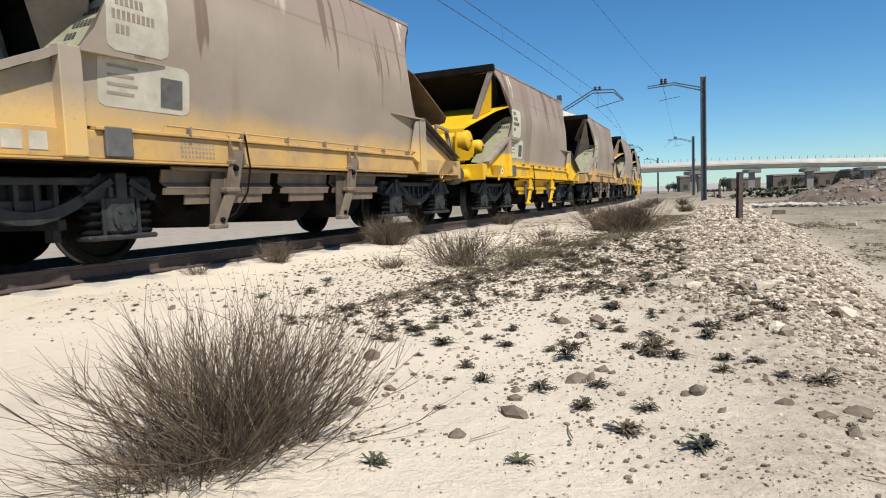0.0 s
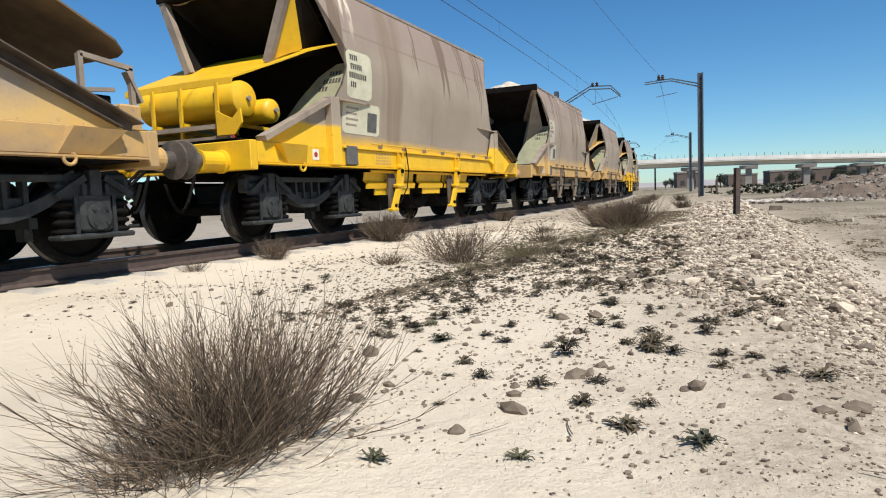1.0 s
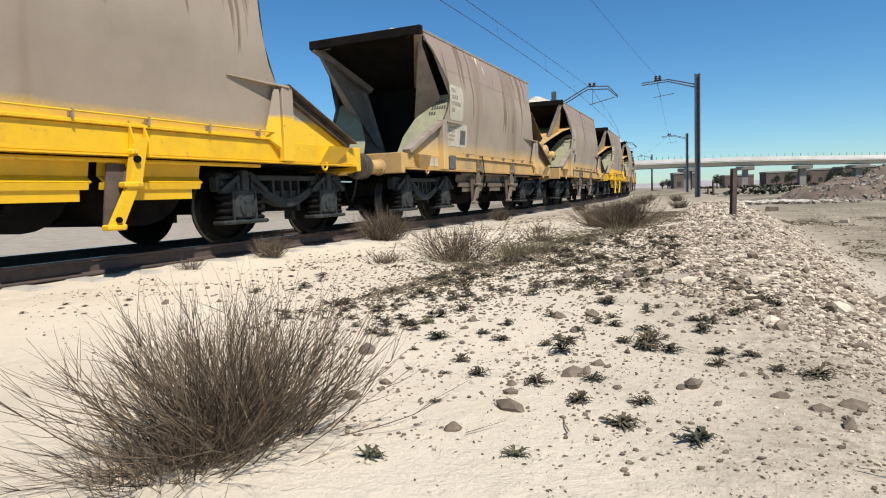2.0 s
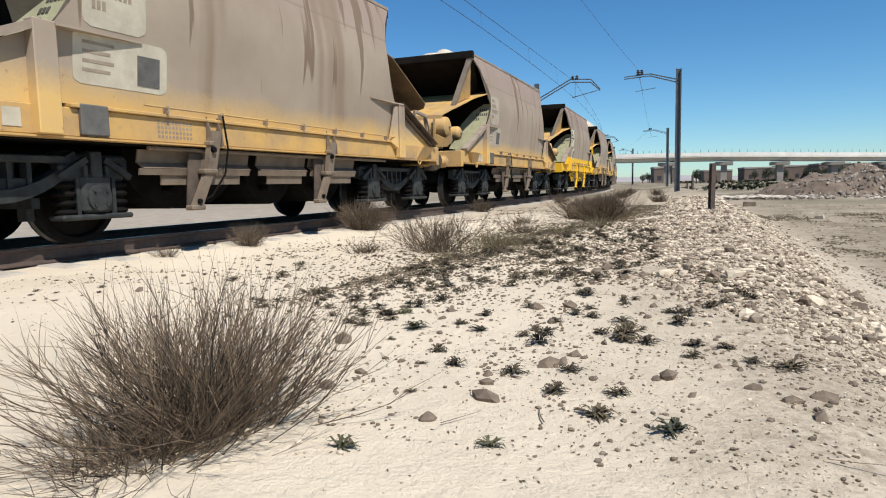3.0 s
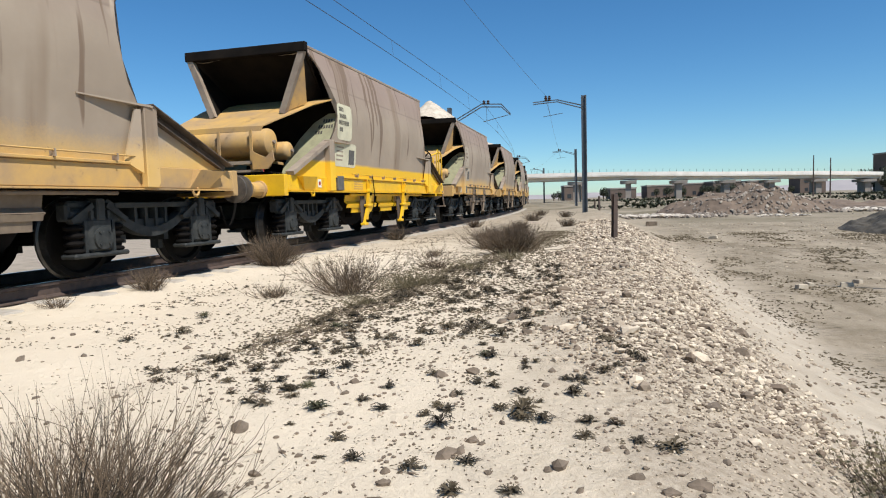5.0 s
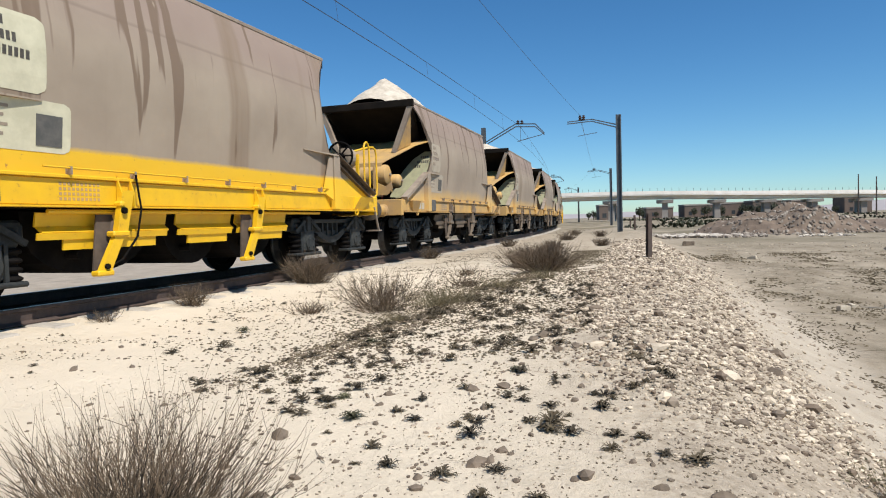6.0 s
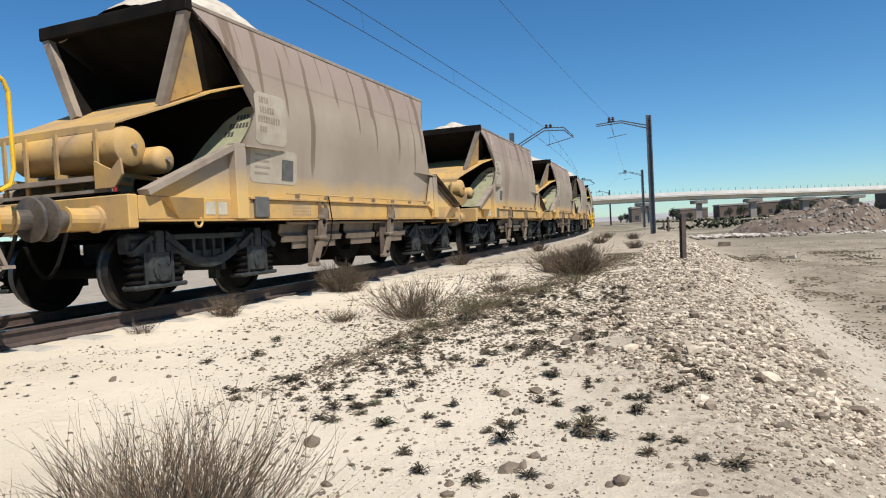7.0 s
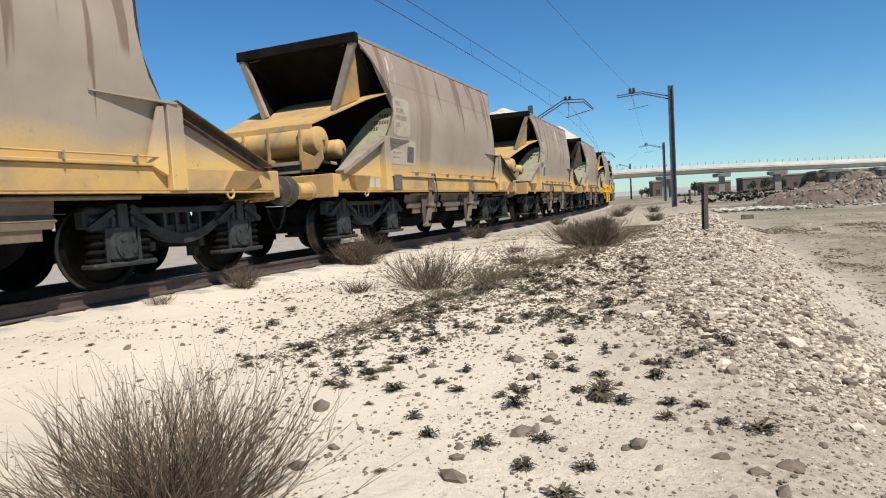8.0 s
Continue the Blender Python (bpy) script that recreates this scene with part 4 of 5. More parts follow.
def add_brake_platform(w):
    """Hand-brake wheel, steps and yellow rails at the far end."""
    cy, cz, r = 4.45, 2.12, 0.27
    bm = bmesh.new()
    for k in range(24):
        a0, a1 = 2 * math.pi * k / 24, 2 * math.pi * (k + 1) / 24
        bar(bm, (0.92 + r * math.cos(a0), cy, cz + r * math.sin(a0)), (0.92 + r * math.cos(a1), cy, cz + r * math.sin(a1)), 0.022)
    for k in range(8):
        a = math.pi * k / 4
        bar(bm, (0.92, cy, cz), (0.92 + r * math.cos(a), cy, cz + r * math.sin(a)), 0.017)
    bar(bm, (0.92, cy - 0.03, cz), (0.92, cy + 0.20, cz), 0.06, 10)
    part("handbrake_wheel", bm, UNDER, w, "black spoked handbrake wheel")
    bm = bmesh.new()
    lathe(bm, [(0.10, cy + 0.10), (0.20, cy + 0.12), (0.21, cy + 0.28), (0.14, cy + 0.32)], 18, 'Y', (0.95, 0, cz - 0.03))
    beam(bm, (0.95, cy + 0.22, cz), (0.95, cy + 0.22, 1.3), 0.16, 0.12)
    bmesh.ops.recalc_face_normals(bm, faces=bm.faces)
    part("brake_gearbox", bm, DUST, w, "dusty round gear housing on its pedestal")
    bm = bmesh.new()
    beam(bm, (1.16, 4.72, 1.3), (1.16, 4.72, 2.16), 0.05, 0.07)
    part("guard_post", bm, YELLOW_F, w, "bright yellow guard post")
    for pts in ([(1.27, 4.80, 1.3), (1.27, 4.80, 2.30), (1.27, 4.85, 2.39), (1.27, 4.92, 2.42), (1.27, 4.99, 2.39), (1.27, 5.04, 2.30), (1.27, 5.04, 1.3)],
                [(1.0, 4.66, 2.20), (1.22, 5.14, 2.34), (1.25, 5.28, 2.35), (1.26, 5.36, 2.30), (1.26, 5.40, 2.20), (1.26, 5.40, 1.5), (1.26, 5.36, 1.36), (1.26, 5.26, 1.3)]):
        bm = bmesh.new()
        for p, q in zip(pts, pts[1:]):
            bar(bm, p, q, 0.02, 8)
        part("grab_rail", bm, YELLOW_F, w, "bright yellow bent tube grab rail")
    bm = bmesh.new()
    box(bm, 0.2, 1.3, 4.3, 5.15, 1.31, 1.34)
    part("platform", bm, YELLOW_D, w)
    for z in (0.62,):
        bm = bmesh.new()
        beam(bm, (1.36, 5.02, 1.10), (1.36, 5.20, z), 0.035, 0.035)
        beam(bm, (1.10, 5.20, z), (1.40, 5.20, z), 0.12, 0.03)
        part("step", bm, DUST, w, "bent dusty step iron")


D_LABEL = "dusty yellow bogie hopper wagon heaped with pale phosphate"
F_LABEL = "freshly painted bright yellow bogie hopper wagon, dusty hopper sides"
dusty_proto = build_wagon(False, D_LABEL)
fresh_proto = build_wagon(True, F_LABEL)
turned_proto = build_wagon(False, "dusty yellow bogie hopper wagon with an open recessed end", False)
WAGONS = [(0, turned_proto), (1, fresh_proto), (3, dusty_proto)]
for k in (-1, 2, 4, 5, 6, 7, 8, 9, 10, 11, 12, 13):
    proto = fresh_proto if k in (4, 9) else turned_proto if k in (-1, 2, 8, 11) else dusty_proto
    WAGONS.append((k, copy_thing(proto, pose(0, 0, 0))))
WAGONS.sort(key=lambda q: q[0])
add_brake_platform(dict(WAGONS)[4])
for ob in dict(WAGONS)[1].children_recursive:
    if ob.name.split(".")[0] == "side_sheet":
        ob.material_slots[0].link = 'OBJECT'
        ob.material_slots[0].material = BODY_LOW
for ob in dict(WAGONS)[4].children_recursive:
    if ob.name.split(".")[0] in ("cover_plate", "air_tank", "tank_bracket", "end_web", "valve_bracket", "buffer"):
        ob.material_slots[0].link = 'OBJECT'
        ob.material_slots[0].material = YELLOW_D
high_load = mesh_of("high_load", heaped_load(0.95), LOAD, True)
for k in (5, 8):
    for ob in dict(WAGONS)[k].children:
        if ob.name.startswith("load"):
            ob.data = high_load

# where the near end of wagon 1 stands, second by second
RUN = [(0.0, 13.75), (0.5, 9.93), (1.0, 6.12), (1.5, 2.30), (1.7, 0.71), (2.8, -8.0), (3.5, -13.45), (4.0, -17.5), (4.5, -21.35),
       (5.8, -31.78), (6.0, -33.40), (6.5, -37.64), (7.0, -41.75), (7.5, -45.84), (8.0, -49.82)]


def run_at(t):
    for (t0, s0), (t1, s1) in zip(RUN, RUN[1:]):
        if t <= t1:
            return s0 + (s1 - s0) * (t - t0) / (t1 - t0)
    return RUN[-1][1]


# ---- catenary ----
def mast_right(x, y, h, name="catenary_mast"):
    m = tagged(new(name), "blue-grey steel catenary mast with a bracket arm, standing on the bank", "catenary mast", "catenary masts")
    z0 = ground_z(x, y) - 0.3
    m.matrix_basis = pose(x, y, z0, 0, 0, track(y)[1])
    h -= z0
    bm = bmesh.new()
    for dx in (-0.12, 0.12):
        box(bm, dx - 0.03, dx + 0.03, -0.11, 0.11, 0, h)
    for k in range(int(h / 0.45)):
        beam(bm, (-0.10, 0, 0.2 + 0.45 * k), (0.10, 0, 0.42 + 0.45 * k), 0.05, 0.04)
    box(bm, -0.10, 0.10, -0.01, 0.01, 0, h)
    part("pole", bm, MAST, m)
    bm = bmesh.new()
    for dz in (0, 0.16):
        beam(bm, (0, 0, h - 0.75 + dz), (-1.5, 0, h - 0.28 + dz * 0.7), 0.06, 0.06)
        beam(bm, (-1.5, 0, h - 0.28 + dz * 0.7), (-2.9, 0, h - 0.36 + dz * 0.7), 0.06, 0.05)
    part("bracket_arm", bm, MAST, m)
    for x0 in (-2.15, -1.95):
        bm = bmesh.new()
        lathe(bm, [(0.05, h - 0.2), (0.11, h - 0.14), (0.05, h - 0.10), (0.11, h - 0.04), (0.05, h + 0.02), (0.09, h + 0.06), (0.03, h + 0.1)], 10, 'Z', (x0, 0, 0))
        part("insulator", bm, CERAMIC, m)
    bm = bmesh.new()
    bar(bm, (-2.1, 0, h - 0.3), (-1.9, 0, h - 1.05), 0.012)
    beam(bm, (-2.3, 0, h - 1.1), (-1.2, 0, h - 0.95), 0.03, 0.03)
    part("registration_arm", bm, MAST, m)
    return m


def mast_left(x, y, h):
    m = tagged(new("catenary_mast"), "steel catenary mast behind the train, double tube arm over the track", "catenary mast", "catenary masts")
    z0 = ground_z(x, y) - 0.3
    m.matrix_basis = pose(x, y, z0, 0, 0, track(y)[1])
    h -= z0
    bm = bmesh.new()
    box(bm, -0.13, 0.13, -0.12, -0.09, 0, h)
    box(bm, -0.13, 0.13, 0.09, 0.12, 0, h)
    box(bm, -0.02, 0.02, -0.09, 0.09, 0, h)
    part("pole", bm, MAST, m)
    bm = bmesh.new()
    for dz in (0, -0.17):
        beam(bm, (0, 0, h - 0.95 + dz), (2.0, 0, h + 0.12 + dz), 0.06, 0.06)
        beam(bm, (2.0, 0, h + 0.12 + dz), (3.2, 0, h + 0.05 + dz), 0.06, 0.06)
        beam(bm, (3.2, 0, h + 0.05 + dz), (3.75, 0, h - 0.55 + dz * 0.5), 0.06, 0.06)
    part("bracket_arm", bm, MAST, m)
    for x0 in (2.15, 2.4):
        bm = bmesh.new()
        lathe(bm, [(0.05, h + 0.10), (0.11, h + 0.16), (0.05, h + 0.20), (0.11, h + 0.26), (0.05, h + 0.30), (0.03, h + 0.34)], 10, 'Z', (x0, 0, 0))
        part("insulator", bm, CERAMIC, m)
    bm = bmesh.new()
    beam(bm, (3.6, 0, h - 0.62), (2.1, 0, h - 0.95), 0.04, 0.04)
    bar(bm, (2.3, 0, h), (2.3, 0, h - 0.95), 0.012)
    part("registration_arm", bm, MAST, m)
    return m


mast_right(-1.78, 38.25, 6.62)
mast_right(-6.0, 84.0, 6.95)
mast_right(-17.0, 137.0, 7.2)
mast_left(-9.9, 38.6, 6.5)
mast_left(-16.3, 88.0, 6.5)
mast_left(-28.0, 137.0, 6.5)


def wire(pts, r, label):
    """One unbroken round wire through the points."""
    bm = bmesh.new()
    rings = []
    for i, p in enumerate(pts):
        d = (Vector(pts[min(i + 1, len(pts) - 1)]) - Vector(pts[max(i - 1, 0)])).normalized()
        u = d.orthogonal().normalized()
        v = d.cross(u)
        if rings and (rings[-1][0].co - Vector(pts[i - 1])).dot(u) < 0:
            u, v = -u, -v
        rings.append([bm.verts.new(Vector(p) + (u * math.cos(a) + v * math.sin(a)) * r) for a in (0, 2.094, 4.189)])
    for a, b in zip(rings, rings[1:]):
        for k in range(3):
            bm.faces.new((a[k], a[(k + 1) % 3], b[(k + 1) % 3], b[k]))
    return tagged(part("overhead_wire", bm, CABLE), label, "overhead wire", "overhead wires")


def span(y0, y1, off, za, zb, sag, n=10):
    out = []
    for i in range(n + 1):
        t = i / n
        y = y0 + (y1 - y0) * t
        out.append((CENTRE_X + bend(y) + off, y, za + (zb - za) * t - sag * 4 * t * (1 - t)))
    return out


stations = [-12.0, 38.6, 88.0, 137.0]
carrier, contact = [], []
for a, b in zip(stations, stations[1:]):
    carrier += span(a, b, -0.05, 6.45, 6.45, 0.55)[:-1]
    contact += span(a, b, 0.0, 5.45, 5.45, 0.03)[:-1]
wire(carrier + [(CENTRE_X + bend(137.0), 137.0, 6.45)], 0.011, "sagging dark carrier wire above the railway line")
wire(contact + [(CENTRE_X + bend(137.0), 137.0, 5.45)], 0.011, "taut dark contact wire above the railway line")
for a, b in zip(stations, stations[1:]):
    for k in range(1, 8):
        i = k / 8
        y = a + (b - a) * i
        x = CENTRE_X + bend(y)
        wire([(x - 0.05, y, 6.45 - 0.55 * 4 * i * (1 - i)), (x, y, 5.45)], 0.004, "thin dropper between carrier and contact wire")
side = []
for (x0, y0, z0), (x1, y1, z1) in zip([(-3.3, -12, 6.9), (-3.9, 38.25, 6.7), (-8.1, 84, 7.0)], [(-3.9, 38.25, 6.7), (-8.1, 84, 7.0), (-19.0, 137, 7.2)]):
    side += [(x0 + (x1 - x0) * i / 10, y0 + (y1 - y0) * i / 10, z0 + (z1 - z0) * i / 10 - 0.4 * 4 * (i / 10) * (1 - i / 10)) for i in range(10)]
wire(side, 0.008, "thin single wire carried by the bank-side masts")

# ---- overpass ----
bridge = tagged(new("overpass"), "long pale concrete road overpass on dark wall piers", "bridge", kind="structure")
DECK = [(-150, 100, 5.7), (-60, 113, 5.7), (-18.6, 126, 5.66), (-11.0, 129, 5.68), (-1.0, 133, 5.62), (8.9, 138, 5.45), (18.7, 144, 5.25), (28.5, 151, 5.15), (39.4, 159, 5.1), (52.0, 169, 4.85), (57.0, 173, 4.7)]
bm = bmesh.new()
for (x0, y0, z0), (x1, y1, z1) in zip(DECK, DECK[1:]):
    for d0, d1, lo, hi in ((-0.4, 8.4, -0.85, -0.62), (0.9, 7.1, -1.5, -0.85)):
        hexa(bm, [(x0, y0 + d0, z0 + lo), (x1, y1 + d0, z1 + lo), (x1, y1 + d1, z1 + lo), (x0, y0 + d1, z0 + lo), (x0, y0 + d0, z0 + hi), (x1, y1 + d0, z1 + hi), (x1, y1 + d1, z1 + hi), (x0, y0 + d1, z0 + hi)])
part("deck", bm, CONCRETE, bridge)
bm = bmesh.new()
for (x0, y0, z0), (x1, y1, z1) in zip(DECK, DECK[1:]):
    for d0, d1 in ((-0.45, -0.2), (8.2, 8.45)):
        hexa(bm, [(x0, y0 + d0, z0 - 0.66), (x1, y1 + d0, z1 - 0.66), (x1, y1 + d1, z1 - 0.66), (x0, y0 + d1, z0 - 0.66), (x0, y0 + d0, z0), (x1, y1 + d0, z1), (x1, y1 + d1, z1), (x0, y0 + d1, z0)])
part("parapet", bm, CONCRETE, bridge)
for x, y, z in DECK[3:11]:
    x += 1.2
    bm = bmesh.new()
    box(bm, x - 0.55, x + 0.55, y + 1.2, y + 6.8, -1.2, z - 2.3)
    box(bm, x - 1.6, x + 1.6, y + 0.7, y + 7.3, z - 2.35, z - 1.75)
    part("pier", bm, CONCRETE_D, bridge)
for k in range(60):
    t = k / 59 * (len(DECK) - 3) + 1
    i = int(t)
    f = t - i
    if i + 1 >= len(DECK):
        break
    p, q = Vector(DECK[i]), Vector(DECK[i + 1])
    o = p + (q - p) * f
    bm = bmesh.new()
    box(bm, o.x - 0.03, o.x + 0.03, o.y - 0.3, o.y - 0.24, o.z, o.z + 0.55)
    part("railing_post", bm, MAST, bridge)

# ---- plants ----
def stem(verts, faces, p, d, length, r, rng, segs=5, droop=0.0, wobble=0.12):
    """A tapering three-sided twig; returns the points along it."""
    pts = [Vector(p)]
    d = Vector(d).normalized()
    for i in range(segs):
        d = (d + Vector((rng.gauss(0, wobble), rng.gauss(0, wobble), rng.gauss(0, wobble) - droop))).normalized()
        pts.append(pts[-1] + d * (length / segs))
    base = len(verts)
    for i, q in enumerate(pts):
        rad = r * (1 - 0.8 * i / segs)
        u = d.orthogonal().normalized()
        v = d.cross(u)
        for k in range(3):
            a = 2 * math.pi * k / 3
            verts.append(q + (u * math.cos(a) + v * math.sin(a)) * rad)
    for i in range(segs):
        for k in range(3):
            a, b = base + 3 * i + k, base + 3 * i + (k + 1) % 3
            faces.append((a, b, b + 3, a + 3))
    return pts


def dry_bush(name, label, x, y, radius, height, stems, seed, mat=TWIG, spread=1.0, twigs=2, thick=0.0032, leaves=0, leaf_mat=None, flat=0.0):
    rng = random.Random(seed)
    z = ground_z(x, y) - 0.03
    clumps = [([], []) for _ in range(6 if stems > 500 else 3)]
    lv, lf = [], []
    for i in range(stems):
        a = rng.uniform(0, 2 * math.pi)
        verts, faces = clumps[int(a / (2 * math.pi) * len(clumps)) % len(clumps)]
        tilt = spread * (rng.random() ** 0.62) * radians(80)
        d = Vector((math.cos(a) * math.sin(tilt), math.sin(a) * math.sin(tilt), math.cos(tilt)))
        reach = 1.0 / math.sqrt((math.sin(tilt) / radius) ** 2 + (math.cos(tilt) / height) ** 2)
        ln = reach * rng.uniform(0.62, 1.05)
        o = Vector((rng.gauss(0, radius * 0.13), rng.gauss(0, radius * 0.13), 0))
        pts = stem(verts, faces, o, d, ln, thick * rng.uniform(0.7, 1.4), rng, 6, -0.03 - 0.06 * tilt + flat, 0.10)
        for k in range(twigs):
            j = rng.randint(2, 5)
            dd = (pts[j] - pts[j - 1]).normalized() + Vector((rng.gauss(0, 0.30), rng.gauss(0, 0.30), rng.gauss(0.12, 0.28)))
            tw = stem(verts, faces, pts[j], dd, ln * rng.uniform(0.18, 0.42), thick * 0.5, rng, 3, -0.02, 0.12)
            for q in range(leaves):
                c = tw[rng.randint(1, 3)]
                u = Vector((rng.gauss(0, 1), rng.gauss(0, 1), rng.gauss(0, 1))).normalized()
                v = u.orthogonal().normalized()
                s = rng.uniform(0.006, 0.013)
                b = len(lv)
                lv.extend([c - u * s, c + v * s * 0.5, c + u * s, c - v * s * 0.5])
                lf.append((b, b + 1, b + 2, b + 3))
    ob = tagged(new(name), label, "bush")
    ob.matrix_basis = pose(x, y, z)
    for verts, faces in clumps:
        tagged(part("branch", mesh_from("branch", verts, faces, mat), None, ob), kind="stuff")
    if leaves:
        tagged(part("leaves", mesh_from("leaves", lv, lf, leaf_mat or GREEN), None, ob, "tiny dusty leaves and seed heads"), kind="stuff")
    return ob


dry_bush("dry_bush", "large leafless brown broom bush fanning out of the sand", -0.48, 1.28, 0.56, 0.41, 520, 3, twigs=4, thick=0.0022)
dry_bush("dry_bush", "flattened dead twigs spreading round the foot of the bush", -0.48, 1.08, 0.52, 0.13, 300, 4, twigs=5, spread=1.12, thick=0.0017, flat=0.06)
dry_bush("dry_bush", "dark leafless bush beside the rail", -4.85, 9.4, 0.72, 0.52, 420, 5, twigs=4, thick=0.0042)
dry_bush("dry_bush", "wide reddish brown dry tussock on the sand", -2.2, 6.6, 0.85, 0.40, 230, 6, twigs=6, thick=0.0028, mat=TWIG)
dry_bush("dry_bush", "straw-coloured low tussock spreading over the sand", -1.6, 7.0, 1.0, 0.16, 260, 16, twigs=4, thick=0.0032, mat=DRYGRASS)
dry_bush("dry_bush", "dark brushwood clump at the edge of the gravel bank", -1.15, 10.9, 0.85, 0.50, 480, 7, twigs=5, thick=0.0042)
dry_bush("dry_bush", "dark brushwood clump at the edge of the gravel bank", -1.75, 12.2, 0.8, 0.42, 380, 17, twigs=5, thick=0.0042)
dry_bush("dry_bush", "small dry bush beside the rail", -4.80, 6.5, 0.42, 0.32, 170, 8, twigs=5, thick=0.003)
dry_bush("dry_bush", "sparse dry shoots beside the rail", -4.82, 5.2, 0.25, 0.16, 60, 9, twigs=4, thick=0.0028)
dry_bush("dry_bush", "small dark bush beside the rail", -5.0, 15.6, 0.45, 0.4, 120, 10, twigs=3, thick=0.007)
dry_bush("dry_bush", "greenish bush with seed heads on the gravel bank", 1.86, 2.72, 0.46, 0.36, 200, 11, twigs=4, thick=0.0026, leaves=4, leaf_mat=DRYGRASS)
dry_bush("dry_bush", "low green runners under the bush with seed heads", 1.80, 2.55, 0.42, 0.14, 120, 12, twigs=3, thick=0.0026, leaves=5, leaf_mat=GREEN)
for i, (x, y, r, h) in enumerate(((-2.9, 6.2, 0.55, 0.2), (-1.2, 8.3, 0.7, 0.16), (-1.9, 8.9, 0.6, 0.22), (-0.9, 9.6, 0.6, 0.2), (-2.4, 10.4, 0.7, 0.2), (-1.6, 5.6, 0.5, 0.13))):
    dry_bush("dry_bush", "flat straw-coloured dead grass patch on sand", x, y, r, h * 0.7, 110, 60 + i, twigs=4, thick=0.0032, mat=DRYGRASS if i % 2 else TWIG, flat=0.02)
for i, (x, y, r) in enumerate(((-1.9, 15.5, 0.6), (-2.4, 19.0, 0.5), (-1.2, 21.5, 0.5), (-3.0, 26.0, 0.7), (-2.2, 31.0, 0.6), (-3.9, 35.0, 0.7), (-4.6, 22.5, 0.5))):
    dry_bush("dry_bush", "low dry scrub between the rails and the bank", x, y, r, 0.32, 130, 30 + i, twigs=3, thick=0.007)


def weed_mesh(seed, r, mat):
    """A rosette of narrow leaves that grow out of one point."""
    rng = random.Random(seed)
    verts, faces = [Vector((0, 0, 0.012))], []
    for i in range(rng.randint(34, 52)):
        a = rng.uniform(0, 2 * math.pi)
        d = Vector((math.cos(a), math.sin(a), 0))
        side = Vector((-d.y, d.x, 0))
        ln, wd = r * rng.uniform(0.3, 1.2), r * rng.uniform(0.04, 0.12)
        up = rng.uniform(0.1, 0.95)
        b = len(verts)
        for t, w in ((0.35, 1.0), (0.7, 0.9), (1.0, 0.12)):
            c = d * (ln * t) + side * (rng.gauss(0, 0.22) * r * t) + Vector((0, 0, r * (up * math.sin(t * 2.5) * 0.75 + 0.03)))
            verts += [c - side * wd * w + Vector((0, 0, 0.25 * wd)), c, c + side * wd * w + Vector((0, 0, 0.25 * wd))]
        faces += [(0, b + 1, b), (0, b + 2, b + 1)]
        for k in range(2):
            o = b + 3 * k
            faces += [(o, o + 1, o + 4, o + 3), (o + 1, o + 2, o + 5, o + 4)]
    return mesh_from("weed", verts, faces, mat)


WEEDS = [weed_mesh(50 + i, 0.055, WEED) for i in range(6)]
GREENS = [weed_mesh(70 + i, 0.06, GREEN) for i in range(2)]


def put_weed(x, y, s, rng, green=False):
    me = rng.choice(GREENS if green else WEEDS)
    ob = new("small_weed", me)
    tagged(ob, "small green rosette weed on pale sand" if green else "withered dark rosette weed on pale sand", "weed", "weeds on the sand")
    ob.matrix_basis = Matrix.LocRotScale((x, y, ground_z(x, y) - 0.004), Euler((rng.uniform(-0.15, 0.15), rng.uniform(-0.15, 0.15), rng.uniform(0, 6.28))), (s, s, s * rng.uniform(0.7, 1.2)))


rng = random.Random(11)
for x, y, w, g in ((-0.24, 2.23, 0.83, 0), (-0.09, 2.05, 0.87, 0), (0.11, 2.42, 1.11, 0), (0.30, 2.09, 0.87, 0), (0.13, 2.02, 0.97, 0), (0.40, 2.62, 1.35, 0), (0.31, 1.87, 0.87, 0),
                   (0.45, 1.72, 0.97, 0), (0.65, 1.66, 0.92, 1), (0.26, 1.43, 0.63, 1), (-0.06, 1.29, 0.68, 1), (0.48, 1.91, 0.77, 0), (0.96, 2.36, 1.21, 0), (0.85, 2.40, 0.68, 0),
                   (0.66, 2.41, 0.68, 0), (-0.19, 2.57, 0.87, 0), (-0.48, 2.53, 0.58, 0), (0.08, 2.80, 0.77, 0), (0.21, 2.96, 0.87, 0), (-0.13, 3.12, 0.87, 0), (-0.27, 2.86, 0.77, 0)):
    put_weed(x, y, w, rng, g)
for x, y, w, g in ((0.03, 4.04, 1.35, 0), (-0.28, 4.51, 1.25, 0), (-0.42, 3.73, 1.17, 0), (-0.32, 2.66, 0.77, 0), (-0.22, 2.05, 0.48, 0), (-0.10, 1.73, 0.48, 0), (0.76, 2.56, 0.77, 0), (-0.50, 2.34, 0.48, 0),
                   (-2.55, 4.25, 1.5, 0), (-2.75, 3.9, 1.1, 0), (-2.9, 5.0, 1.3, 1)):
    put_weed(x, y, w, rng, g)
further = []
placed = 0
while placed < 290:
    y = 2.5 + 6.0 * rng.random() ** 1.1
    x = rng.uniform(verge(y) - 0.1, gravel_edge(y) + 0.25)
    if noise.noise((x * 1.8, y * 1.8, 20)) < -0.08:
        continue
    w = rng.uniform(0.4, 0.95) * (1 + 0.05 * y)
    if y < 5.0:
        put_weed(x, y, w, rng, rng.random() < 0.03)
    else:
        further.append((x, y, w))
    placed += 1
